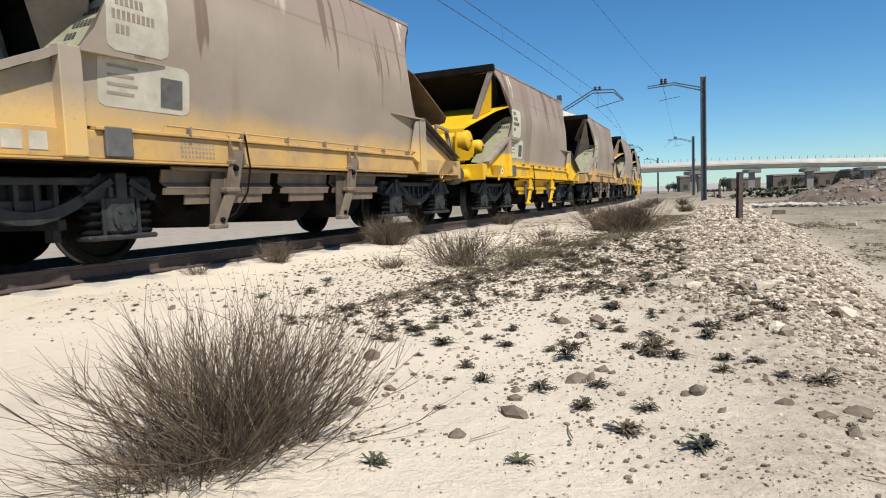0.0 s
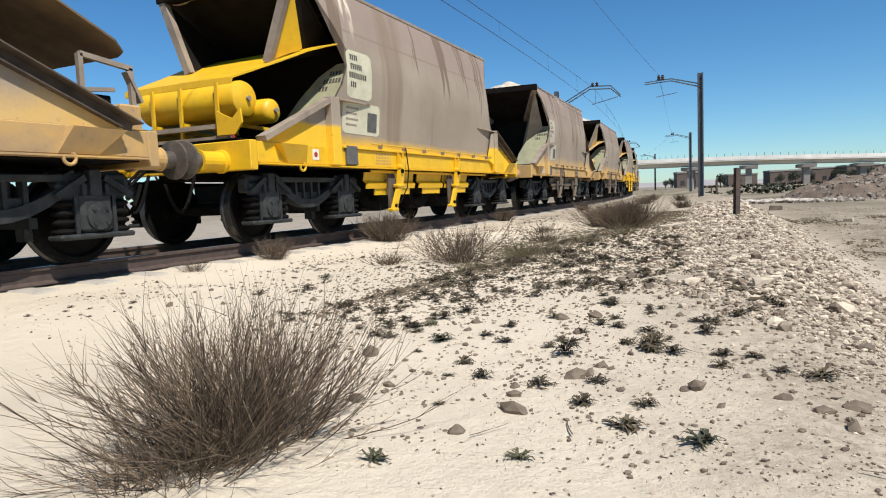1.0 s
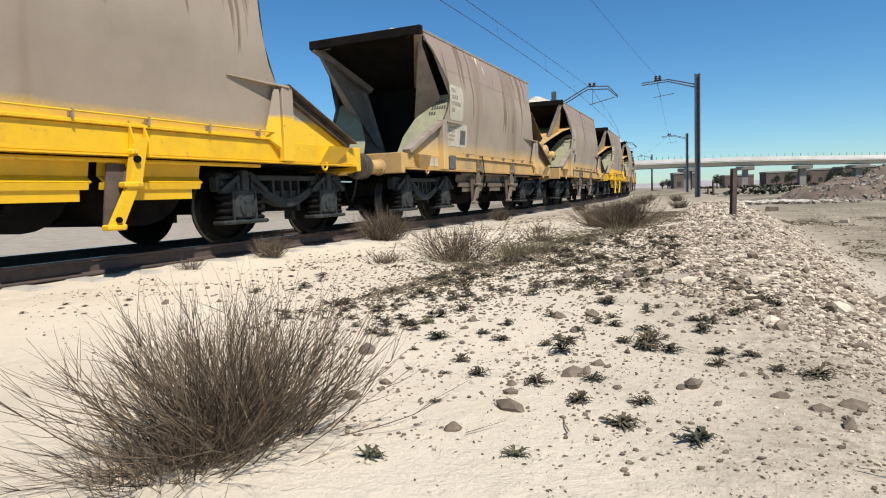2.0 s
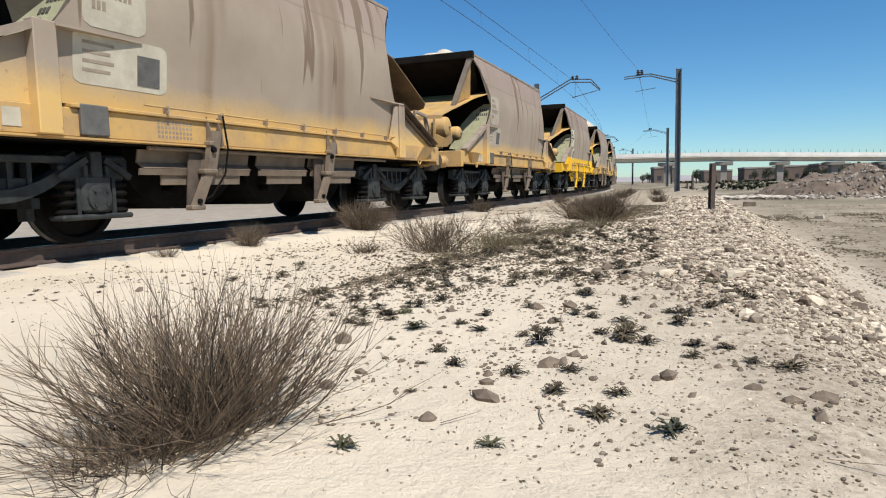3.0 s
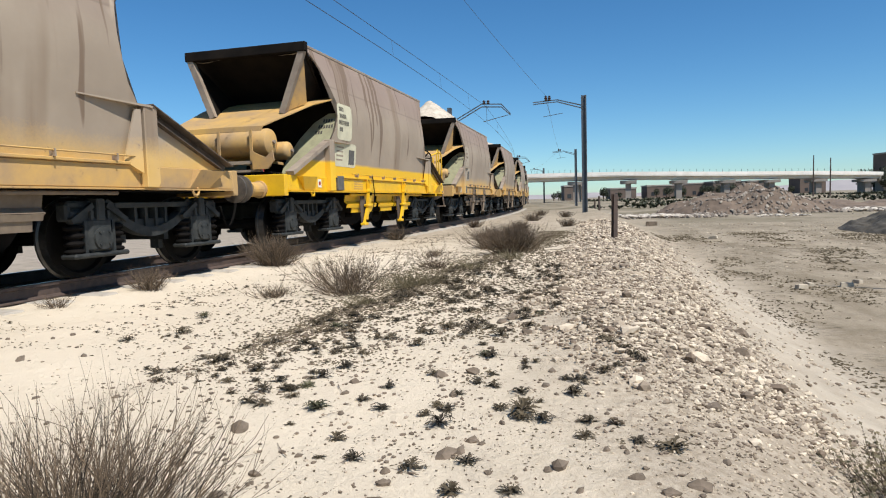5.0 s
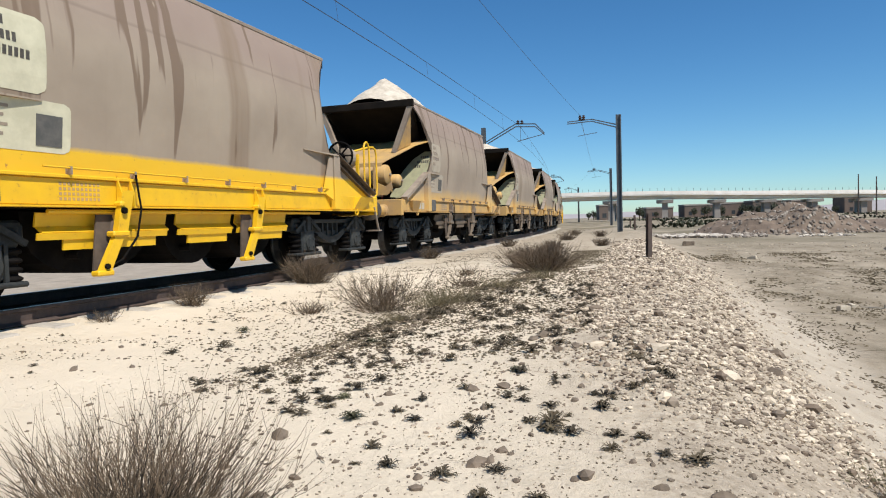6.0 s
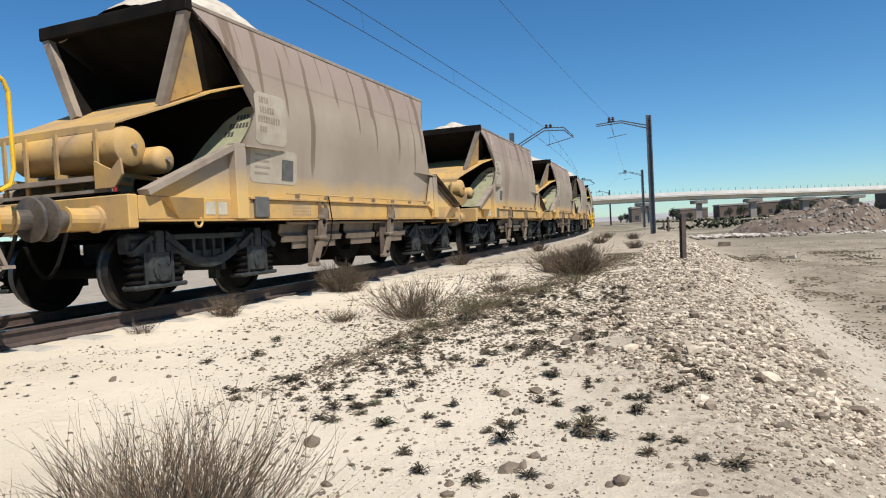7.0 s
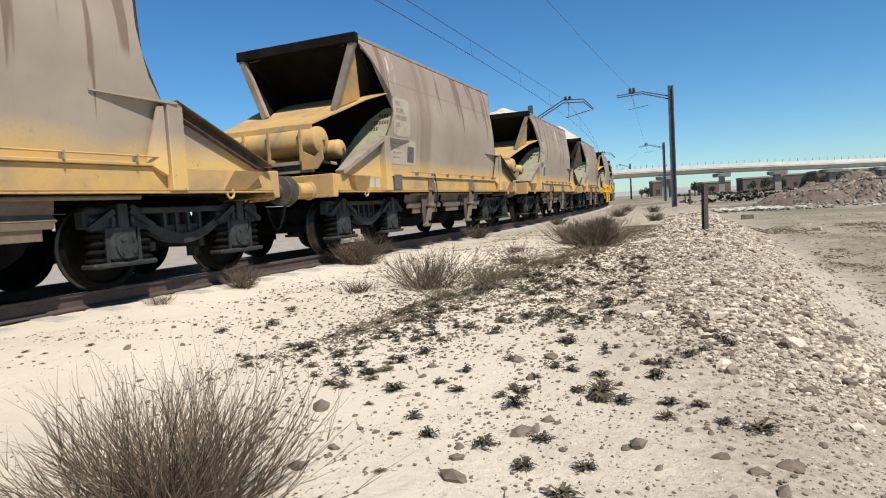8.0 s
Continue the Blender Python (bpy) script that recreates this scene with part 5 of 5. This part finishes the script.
for k in range(65):
    y = 2.8 + 6.5 * rng.random() ** 1.2
    further.append((verge(y) + 0.05 + rng.gauss(0, 0.2), y, rng.uniform(0.5, 1.0) * (1 + 0.05 * y)))
while placed < 360:
    y = 2.6 + 5.0 * rng.random()
    x = rng.uniform(-4.6, verge(y) - 0.2)
    if noise.noise((x * 1.1, y * 2.2, 27)) > 0.05:
        further.append((x, y, rng.uniform(0.3, 0.7)))
        placed += 1
verts, faces = [], []
for x, y, w in further:
    me = rng.choice(WEEDS)
    place = Matrix.LocRotScale((x, y, ground_z(x, y) - 0.004), Euler((0, 0, rng.uniform(0, 6.28))), (w, w, w))
    b = len(verts)
    verts += [place @ v.co for v in me.vertices]
    faces += [tuple(b + i for i in p.vertices) for p in me.polygons]
tagged(new("weed_tufts", mesh_from("weed_tufts", verts, faces, WEED)), "withered dark tufts scattered over pale sand", "weeds", kind="stuff")

# ---- stones and litter ----
ICO = bmesh.new()
bmesh.ops.create_icosphere(ICO, subdivisions=1, radius=1.0)
ICO_V = np.array([v.co[:] for v in ICO.verts])
ICO_F = np.array([[v.index for v in f.verts] for f in ICO.faces])
ICO.free()


def stones(name, spots, mat, seed, squash=0.62, lift=0.18):
    """Many angular stones in one mesh; spots are (x, y, size)."""
    g = np.random.default_rng(seed)
    vs, fs = [], []
    for k, (x, y, s) in enumerate(spots):
        v = ICO_V * g.uniform(0.62, 1.2, (len(ICO_V), 1)) * np.array([g.uniform(0.8, 1.5), g.uniform(0.7, 1.1), squash * g.uniform(0.7, 1.2)])
        a = g.uniform(0, 6.28)
        c, n = math.cos(a), math.sin(a)
        v = v @ np.array([[c, n, 0], [-n, c, 0], [0, 0, 1]]) * s
        vs.append(v + np.array([x, y, ground_z(x, y) + s * lift]))
        fs.append(ICO_F + len(ICO_V) * k)
    ob = new(name, mesh_from(name, np.concatenate(vs).tolist(), np.concatenate(fs).tolist(), mat))
    return ob


rng = random.Random(21)
spots = []
while len(spots) < 34000:
    y = 1.6 + 22 * rng.random() ** 1.8
    left, c = gravel_edge(y), crest(y)
    x = rng.uniform(left - 0.35, c + 2.0)
    within = smooth(left - 0.3, left + 0.35, x) * (1 - 0.93 * smooth(c + 0.75, c + 1.35, x))
    within *= 0.12 + 0.88 * smooth(2.1, 3.6, y)
    if rng.random() > within or noise.noise((x * 1.6, y * 1.6, 4)) < -0.45:
        continue
    size = rng.choice((0.004, 0.006, 0.007, 0.010, 0.015)) * (0.5 + 0.5 * smooth(2.0, 4.0, y)) * (1 + y * 0.05) * rng.uniform(0.7, 1.35)
    if rng.random() < 0.035:
        size *= 2.1
    spots.append((x, y, size))
tagged(stones("gravel", spots, STONE, 5, 0.72, 0.34), "loose angular limestone gravel on the bank", "gravel", kind="stuff")
spots = []
while len(spots) < 3000:
    y = 1.2 + 12 * rng.random() ** 1.35
    x = rng.uniform(-4.7, crest(y) + 1.6)
    if x < verge(y) and rng.random() > 0.25:
        continue
    if noise.noise((x * 0.9, y * 0.9, 14)) < 0.0:
        continue
    spots.append((x, y, rng.choice((0.003, 0.004, 0.006, 0.009)) * (1 + 0.06 * y) * rng.uniform(0.7, 1.3)))
tagged(stones("pebbles", spots, STONE, 6), "small brown and pale pebbles strewn on sand", "pebbles", kind="stuff")
spots = []
while len(spots) < 6200:
    y = 1.4 + 10 * rng.random() ** 1.3
    x = rng.uniform(-4.5, gravel_edge(y) + 0.5)
    strip = math.exp(-((x - verge(y) - 0.05) / 0.28) ** 2) * smooth(2.3, 3.4, y)
    mound = 0.45 * smooth(verge(y), verge(y) + 0.6, x) * (noise.noise((x * 2.6, y * 2.6, 51)) > -0.02)
    if rng.random() > max(strip, mound, 0.035 * (noise.noise((x * 1.3, y * 2.6, 5)) > 0)):
        continue
    spots.append((x, y, rng.choice((0.003, 0.0045, 0.007, 0.011)) * (0.5 + 0.19 * min(y, 4.5))))
tagged(stones("earth_crumbs", spots, ROCK, 9, lift=0.3), "dark brown earth crumbs scattered over sand", "crumbs", kind="stuff")
spots = []
while len(spots) < 5000:
    y = 1.0 + 3.2 * rng.random()
    x = rng.uniform(-0.3, 2.2)
    if rng.random() < smooth(-0.3, 1.1, x) * (0.35 + 0.65 * (noise.noise((x * 3, y * 3, 17)) > 0)):
        spots.append((x, y, rng.choice((0.0015, 0.002, 0.003, 0.0045)) * rng.uniform(0.8, 1.4)))
tagged(stones("grit", spots, STONE, 19, lift=0.3), "fine pale and brown grit on the foot of the bank", "grit", kind="stuff")
spots = [(rng.uniform(2.4, 12), 3 + 38 * rng.random() ** 1.4) for k in range(1100)]
tagged(stones("field_stones", [(x, y, rng.uniform(0.006, 0.018) * (1 + 0.05 * y)) for x, y in spots], STONE, 7), "scattered stones on the grey field", "stones", kind="stuff")
tagged(stones("ballast", [(CENTRE_X + bend(y) + rng.uniform(-1.25, 0.68), y, rng.uniform(0.018, 0.035)) for y in (rng.uniform(1, 26) for k in range(3800))], STONE, 8), "dusty ballast stones between the rails", "ballast", kind="stuff")


def lone_stone(seed, s):
    r = random.Random(seed)
    bm = bmesh.new()
    bmesh.ops.create_icosphere(bm, subdivisions=1, radius=1.0)
    for v in bm.verts:
        k = 1 + 0.6 * noise.noise(v.co * 1.3 + Vector((seed, 0, 0)))
        v.co = Vector((v.co.x * 1.25 * k, v.co.y * 0.85 * k, max(-0.3, v.co.z) * 0.85 * k)) * s
    return mesh_of("stone", bm, ROCK)


LONE = [lone_stone(90 + i, 0.028) for i in range(7)]
rng = random.Random(31)


def put_stone(x, y, s):
    ob = tagged(new("stone", rng.choice(LONE)), "brown angular stone lying on pale sand", "stone", "loose stones")
    ob.matrix_basis = Matrix.LocRotScale((x, y, ground_z(x, y)), Euler((rng.uniform(-0.25, 0.25), rng.uniform(-0.25, 0.25), rng.uniform(0, 6.28))), (s, s, s))


for x, y, w in ((0.22, 2.13, 1.25), (0.26, 2.17, 0.8), (0.28, 2.27, 0.85), (0.14, 1.74, 1.3), (0.09, 1.88, 0.75), (0.06, 1.97, 0.7), (0.60, 2.11, 1.1), (0.84, 2.08, 0.85),
                (0.99, 1.89, 0.85), (0.05, 1.53, 0.9), (0.45, 2.98, 0.8), (-0.67, 2.25, 1.5), (-0.38, 1.70, 1.0), (0.39, 2.02, 0.5), (0.06, 3.18, 1.3), (-0.09, 3.09, 1.2), (-0.07, 4.57, 1.5)):
    put_stone(x, y, w)
for x, y, w in ((-0.01, 4.70, 1.8), (-2.9, 3.17, 1.2), (-0.48, 2.93, 0.9), (-2.08, 3.72, 1.0), (1.02, 2.07, 1.2), (0.68, 1.95, 0.5), (0.57, 2.08, 0.6), (1.15, 2.9, 1.3), (1.5, 4.6, 1.9), (1.75, 6.2, 2.4), (0.45, 3.2, 0.8),
                (1.62, 4.3, 1.1), (1.35, 3.4, 1.3), (0.2, 4.1, 1.5), (0.3, 4.15, 1.3)):
    put_stone(x, y, w)
placed = 0
while placed < 130:
    y = 1.7 + 6.0 * rng.random() ** 1.2
    x = rng.uniform(-4.2, 2.0)
    if x < verge(y) and rng.random() > 0.3 or (x + 0.5) ** 2 + (y - 1.3) ** 2 < 0.2:
        continue
    put_stone(x, y, rng.uniform(0.3, 0.8))
    placed += 1

rng = random.Random(41)
verts, faces = [], []
count = 0
while count < 42000:
    if count < 30000:
        y = 1.2 + 16 * rng.random() ** 1.25
        x = rng.uniform(-4.7, gravel_edge(y) + 0.4)
        strip = math.exp(-((x - verge(y) - 0.05) / 0.32) ** 2) * smooth(2.3, 3.6, y)
        tussock = 0.9 * math.exp(-((x + 1.5) / 0.9) ** 2 - ((y - 7.6) / 2.8) ** 2)
        mound = 0.5 * smooth(verge(y), verge(y) + 0.5, x) * (noise.noise((x * 1.6, y * 1.6, 33)) + 0.5 * noise.noise((x * 5, y * 5, 12)) > 0.08)
        flecks = 0.10 * (noise.noise((x * 0.9, y * 2.4, 61)) > 0.12) + 0.004
        chance = max(strip, tussock, mound, flecks) * (0.35 + 0.65 * smooth(1.6, 3.4, y))
    else:
        y = 3 + 28 * rng.random() ** 1.35
        x = rng.uniform(crest(y) + 2.0, 10.0)
        chance = 0.03 + 0.97 * smooth(0.02, 0.28, noise.noise((x * 0.6, y * 0.32, 71)) + 0.4 * noise.noise((x * 1.9, y * 1.1, 3)))
    if rng.random() > chance:
        continue
    a = rng.uniform(0, math.pi)
    ln = rng.uniform(0.004, 0.017) * (1 + 0.07 * y) * (0.45 + 0.55 * smooth(1.8, 4.5, y) if count < 30000 else 1.5)
    d = Vector((math.cos(a), math.sin(a), 0)) * ln
    s = Vector((-d.y, d.x, 0)) * rng.uniform(0.15, 0.5)
    o = Vector((x, y, ground_z(x, y) + 0.002))
    h = Vector((rng.uniform(-0.4, 0.4) * ln, rng.uniform(-0.4, 0.4) * ln, ln * rng.uniform(0.2, 0.6)))
    b = len(verts)
    verts += [o - d, o + s, o + d, o - s, o + h]
    faces += [(b, b + 1, b + 4), (b + 1, b + 2, b + 4), (b + 2, b + 3, b + 4), (b + 3, b, b + 4)]
    count += 1
tagged(new("plant_litter", mesh_from("plant_litter", verts, faces, WEED)), "dark dry leaf and twig litter on sand", "litter", kind="stuff")
for i in range(26):
    verts, faces = [], []
    y = rng.uniform(1.4, 3.6)
    x = rng.uniform(-0.6, 1.3)
    a = rng.uniform(0, 6.28)
    stem(verts, faces, (0, 0, 0.004), (math.cos(a), math.sin(a), 0.02), rng.uniform(0.1, 0.3), 0.0028, rng, 5, 0.0, 0.1)
    verts = [Vector((v.x, v.y, 0.003 + 0.3 * v.z)) for v in verts]
    ob = tagged(new("fallen_twig", mesh_from("twig", verts, faces, TWIG)), "thin fallen dry twig on sand", "twig", "fallen twigs")
    ob.matrix_basis = pose(x, y, ground_z(x, y) + 0.004)

# ---- posts, heaps and distance ----
def rail_post(x, y, h, name, label, lean=0.0, wide=1.0):
    bm = bmesh.new()
    k = wide
    prof = [(-0.05, -0.06), (0.05, -0.06), (0.05, -0.045), (0.01, -0.03), (0.01, 0.03), (0.032, 0.04), (0.032, 0.07), (-0.032, 0.07), (-0.032, 0.04), (-0.01, 0.03), (-0.01, -0.03), (-0.05, -0.045)]
    lo = [bm.verts.new((px * k, py * k, -0.3)) for px, py in prof]
    hi = [bm.verts.new((px * k, py * k, h)) for px, py in prof]
    n = len(prof)
    for i in range(n):
        bm.faces.new((lo[i], lo[(i + 1) % n], hi[(i + 1) % n], hi[i]))
    bm.faces.new(hi)
    bmesh.ops.recalc_face_normals(bm, faces=bm.faces)
    ob = tagged(part(name, bm, POSTIRON), label, "post")
    ob.matrix_basis = pose(x, y, ground_z(x, y), 0, lean, 35)
    return ob


rail_post(0.50, 12.9, 0.86, "marker_post", "dark rusty cut rail standing as a post on the bank", 1.0, 0.85)
rail_post(-1.20, 43.0, 0.95, "marker_post", "dark rusty cut rail standing as a post on the bank")
rail_post(-2.5, 62.0, 0.95, "marker_post", "dark rusty cut rail standing as a post on the bank")
fence = tagged(new("twin_post"), "tall dark post of two old rails standing in the field", "post")
for dx, h, lean in ((0.0, 2.32, 0.4), (0.075, 2.30, -0.7)):
    p = rail_post(5.50 + dx, 12.5, h, "rail", "", lean, 0.6)
    for key in ("label", "category"):
        if key in p:
            del p[key]
    p.parent = fence
bm = bmesh.new()
for z in (0.4, 1.0, 1.6, 2.1):
    box(bm, 5.51, 5.60, 12.455, 12.47, ground_z(5.5, 12.5) + z, ground_z(5.5, 12.5) + z + 0.05)
tagged(part("batten", bm, POSTIRON, fence), kind="stuff")

rng = random.Random(51)
for x, y, s in ((3.68, 12.54, 0.13), (3.95, 13.2, 0.11), (4.53, 13.1, 0.13), (4.85, 13.6, 0.11), (1.9, 38.5, 0.4), (3.8, 26.3, 0.2)):
    bm = bmesh.new()
    v = hexa(bm, [(-0.8 * s, -0.4 * s, -0.1 * s), (0.8 * s, -0.4 * s, -0.1 * s), (0.8 * s, 0.45 * s, -0.1 * s), (-0.8 * s, 0.4 * s, -0.1 * s), (-0.74 * s, -0.38 * s, 0.62 * s), (0.78 * s, -0.4 * s, 0.55 * s), (0.7 * s, 0.4 * s, 0.6 * s), (-0.8 * s, 0.38 * s, 0.6 * s)])
    bmesh.ops.bevel(bm, geom=list(bm.edges), offset=0.05 * s, segments=1, affect='EDGES')
    ob = tagged(part("broken_block", bm, BLOCK if s < 0.25 else ROCK), "broken pale masonry block lying on the field", "block", "broken blocks")
    ob.matrix_basis = pose(x, y, ground_z(x, y), rng.uniform(-8, 8), rng.uniform(-8, 8), rng.uniform(0, 180))


def heap(name, label, x, y, rx, ry, h, mat, seed, n=44):
    bm = bmesh.new()
    grid = []
    for j in range(n + 1):
        row = []
        for i in range(n + 1):
            u, v = -1 + 2 * i / n, -1 + 2 * j / n
            px, py = x + u * rx, y + v * ry
            e = max(0.0, 1 - (u * u + v * v))
            e = e ** 0.8 * (0.75 + 0.65 * noise.noise((u * 2.2, v * 2.2, seed)) + 0.3 * noise.noise((u * 6, v * 6, seed + 3))) + 0.05 * noise.noise((u * 14, v * 14, seed)) * (e > 0)
            row.append(bm.verts.new((px, py, ground_z(px, py) - 0.05 + h * max(0.0, e))))
        grid.append(row)
    for a, b in zip(grid, grid[1:]):
        for i in range(n):
            bm.faces.new((a[i], a[i + 1], b[i + 1], b[i]))
    return tagged(part(name, bm, mat), label, "heap")


heap("spoil_mound", "long brown heap of dumped earth and rubble", 10.4, 62, 7.6, 6.0, 2.3, SPOIL, 3.0, 90)
heap("spoil_mound", "low brown heap of dumped earth", 21.0, 72, 6.0, 5.0, 0.7, SPOIL, 9.0)
heap("gravel_mound", "dark grey gravel heap on the field", 12.6, 31.0, 3.2, 4.5, 1.1, DARKSOIL, 5.0, 70)
heap("gravel_mound", "dark grey gravel heap on the field", 15.2, 28.0, 2.4, 3.5, 0.9, DARKSOIL, 21.0)
spots = [(rng.uniform(-0.3, 7.5), rng.uniform(50, 57), rng.uniform(0.06, 0.26)) for k in range(420)]
spots += [(rng.uniform(15, 24), rng.uniform(55, 62), rng.uniform(0.1, 0.3)) for k in range(180)]
slabs = [(rng.gauss(2.6, 1.5), rng.uniform(50.5, 55), rng.uniform(0.12, 0.36)) for k in range(150)]
slabs += [(rng.gauss(11.5, 0.9), rng.uniform(49, 51), rng.uniform(0.1, 0.24)) for k in range(26)]
slabs += [(rng.gauss(20.0, 1.6), rng.uniform(56, 60), rng.uniform(0.12, 0.4)) for k in range(50)]
tagged(stones("broken_concrete", slabs, DEBRIS, 25, 0.34, 0.45), "pale broken concrete slabs tipped on the field", "rubble", kind="stuff")
tagged(stones("rubble", spots, RUBBLE, 15, 0.8), "tipped pale building rubble in front of the heap", "rubble", kind="stuff")
spots = []
for k in range(700):
    u, v = rng.gauss(0, 0.4), rng.gauss(0, 0.4)
    spots.append((10.4 + 7.6 * u, 62 + 6 * v - 3.0, rng.uniform(0.04, 0.17)))
me = stones("heap_rubble", spots, RUBBLE, 16, 0.8)
for v in me.data.vertices:
    u, w = (v.co.x - 10.4) / 7.6, (v.co.y - 62) / 6.0
    e = max(0.0, 1 - u * u - w * w)
    e = e ** 0.8 * (0.75 + 0.65 * noise.noise((u * 2.2, w * 2.2, 3.0)) + 0.3 * noise.noise((u * 6, w * 6, 6.0)))
    v.co.z += 2.3 * max(0.0, e)
tagged(me, "stones and broken concrete lying over the heap", "rubble", kind="stuff")


def tree(x, y, h, seed):
    r = random.Random(seed)
    ob = tagged(new("tree"), "dark green far tree among the town houses", "tree", "far trees")
    z = ground_z(x, y) - 0.2
    ob.matrix_basis = pose(x, y, z)
    bm = bmesh.new()
    bar(bm, (0, 0, 0), (0, 0, h * 0.55), 0.18, 7, 0.09)
    for k in range(5):
        a = r.uniform(0, 6.28)
        bar(bm, (0, 0, h * r.uniform(0.3, 0.5)), (math.cos(a) * h * 0.25, math.sin(a) * h * 0.25, h * r.uniform(0.6, 0.8)), 0.07, 5, 0.03)
    part("trunk", bm, TWIG, ob)
    vs, fs = [], []
    for k in range(420):
        u = Vector((r.gauss(0, 1), r.gauss(0, 1), r.gauss(0, 1))).normalized() * r.random() ** 0.4
        c = Vector((u.x * h * 0.36, u.y * h * 0.36, h * 0.66 + u.z * h * 0.34)) * r.uniform(0.9, 1.1)
        s = h * r.uniform(0.03, 0.07)
        n = Vector((r.gauss(0, 1), r.gauss(0, 1), r.gauss(0, 1))).normalized()
        p = n.orthogonal().normalized()
        q = n.cross(p)
        b = len(vs)
        vs += [c - p * s, c - q * s * 0.6 + n * s * 0.2, c + p * s, c + q * s * 0.6 + n * s * 0.2]
        fs.append((b, b + 1, b + 2, b + 3))
    tagged(part("crown", mesh_from("crown", vs, fs, FOLIAGE), None, ob), kind="stuff")


def block_house(x, y, w, d, h, floors, seed, label):
    ob = tagged(new("far_building"), label, "building", "far town buildings")
    z = ground_z(x, y) - 0.2
    ob.matrix_basis = pose(x, y, z, 0, 0, 12)
    bm = bmesh.new()
    box(bm, -w / 2, w / 2, 0, d, 0, h)
    part("wall", bm, RENDER_WALL, ob)
    bm = bmesh.new()
    box(bm, -w / 2 - 0.15, w / 2 + 0.15, -0.15, d + 0.15, h, h + 0.5)
    part("roof", bm, CONCRETE_D, ob)
    fh = h / floors
    n = max(2, int(w / 3.2))
    for j in range(floors):
        for i in range(n):
            bm = bmesh.new()
            cx = -w / 2 + w * (i + 0.5) / n
            box(bm, cx - 0.6, cx + 0.6, -0.06, 0.05, j * fh + 0.9, j * fh + 0.9 + 1.3)
            part("window", bm, WINDOW, ob)


rng = random.Random(61)
for x, y, w, h, n in ((80, 225, 9, 11.6, 4), (91, 232, 10, 10.0, 3), (104, 238, 14, 7.4, 2), (64, 262, 9, 6.0, 2), (48, 270, 8, 5.2, 1), (12, 240, 12, 4.2, 1), (24, 246, 14, 4.6, 1), (-2, 236, 9, 3.6, 1), (-16, 200, 6, 4.4, 1), (112, 236, 14, 10.0, 3), (32, 238, 9, 4.8, 1), (130, 246, 16, 9.0, 3)):
    block_house(x, y, w, 9, h, n, 1, "low brown rendered town building with dark windows")
for k in range(64):
    tree(rng.uniform(60, 125), rng.uniform(186, 208), rng.uniform(4.5, 8.0), 200 + k)
for k in range(14):
    tree(rng.uniform(58, 68), rng.uniform(172, 184), rng.uniform(3.6, 5.6), 400 + k)
for k in range(26):
    tree(rng.uniform(-30, 58), rng.uniform(205, 235), rng.uniform(2.2, 4.0), 300 + k)
for x, y, h in ((29.8, 120, 6.6), (32.3, 120, 6.1), (31.5, 93.0, 3.4)):
    bm = bmesh.new()
    z = ground_z(x, y)
    bar(bm, (x, y, z - 0.3), (x, y, h), 0.13, 8, 0.08)
    tagged(part("pole", bm, POSTIRON), "slim dark utility pole standing in the field", "pole", "utility poles")
verts, faces = [], []
for k in range(2600):
    y = rng.uniform(78, 165)
    x = rng.uniform(-8, 75) * y / 130
    if abs(x - CENTRE_X - bend(y)) < 6 or noise.noise((x * 0.11, y * 0.08, 40)) < 0.0:
        continue
    s = rng.uniform(0.18, 0.75)
    c = Vector((x, y, ground_z(x, y)))
    for q in range(5):
        a = rng.uniform(0, 6.28)
        d = Vector((math.cos(a), math.sin(a), rng.uniform(0.5, 1.4))) * s * 0.6
        n = Vector((-d.y, d.x, 0)).normalized() * s * 0.28
        b = len(verts)
        verts += [c - n * 0.4, c + n * 0.4, c + d * 0.6 + n, c + d, c + d * 0.6 - n]
        faces.append((b, b + 1, b + 2, b + 3, b + 4))
tagged(new("far_scrub", mesh_from("far_scrub", verts, faces, FOLIAGE)), "dark olive scrub scattered over the far field", "scrub", kind="stuff")
# distant hills
verts, faces = [], []
m = 90
for i in range(m + 1):
    a = radians(-70 + 140 * i / m)
    hgt = 14 + 16 * noise.noise((a * 3.1, 0.3, 2)) + 6 * noise.noise((a * 11, 0.3, 5)) + 14 * smooth(0.1, 0.9, a)
    for r, z in ((1500, -4.0), (1650, max(2.0, hgt)), (2100, max(1.0, hgt * 0.6))):
        verts.append((r * math.sin(a), r * math.cos(a), z))
for i in range(m):
    for k in range(2):
        o = 3 * i + k
        faces.append((o, o + 3, o + 4, o + 1))
HILL = worn("hazy_far_hills", (0.27, 0.25, 0.25), (0.33, 0.30, 0.29), 0.01, 1.0)
tagged(new("backdrop_hills", mesh_from("hills", verts, faces, HILL, True)), "low hazy hills on the horizon", "hills", kind="structure")


def motions():
    times = sorted({t for t, _ in RUN} | {0.5 * i for i in range(17)} | {0.25 * i for i in range(33)})
    turns = [i / 15 for i in range(121)]
    for k, w in WAGONS:
        rows = []
        for t in times:
            y = run_at(t) + (k - 1) * PITCH + HALF
            x, yaw = track(y)
            rows.append((t, pose(x, y, 0, 0, 0, yaw)))
        walk(w, rows)
        for ob in w.children_recursive:
            if ob.name.startswith("wheelset"):
                y0 = ob.matrix_basis.translation.y
                walk(ob, [(t, pose(0, y0, 0.46, math.degrees((RUN[0][1] - run_at(t)) / 0.46), 0, 0)) for t in turns])


motions()
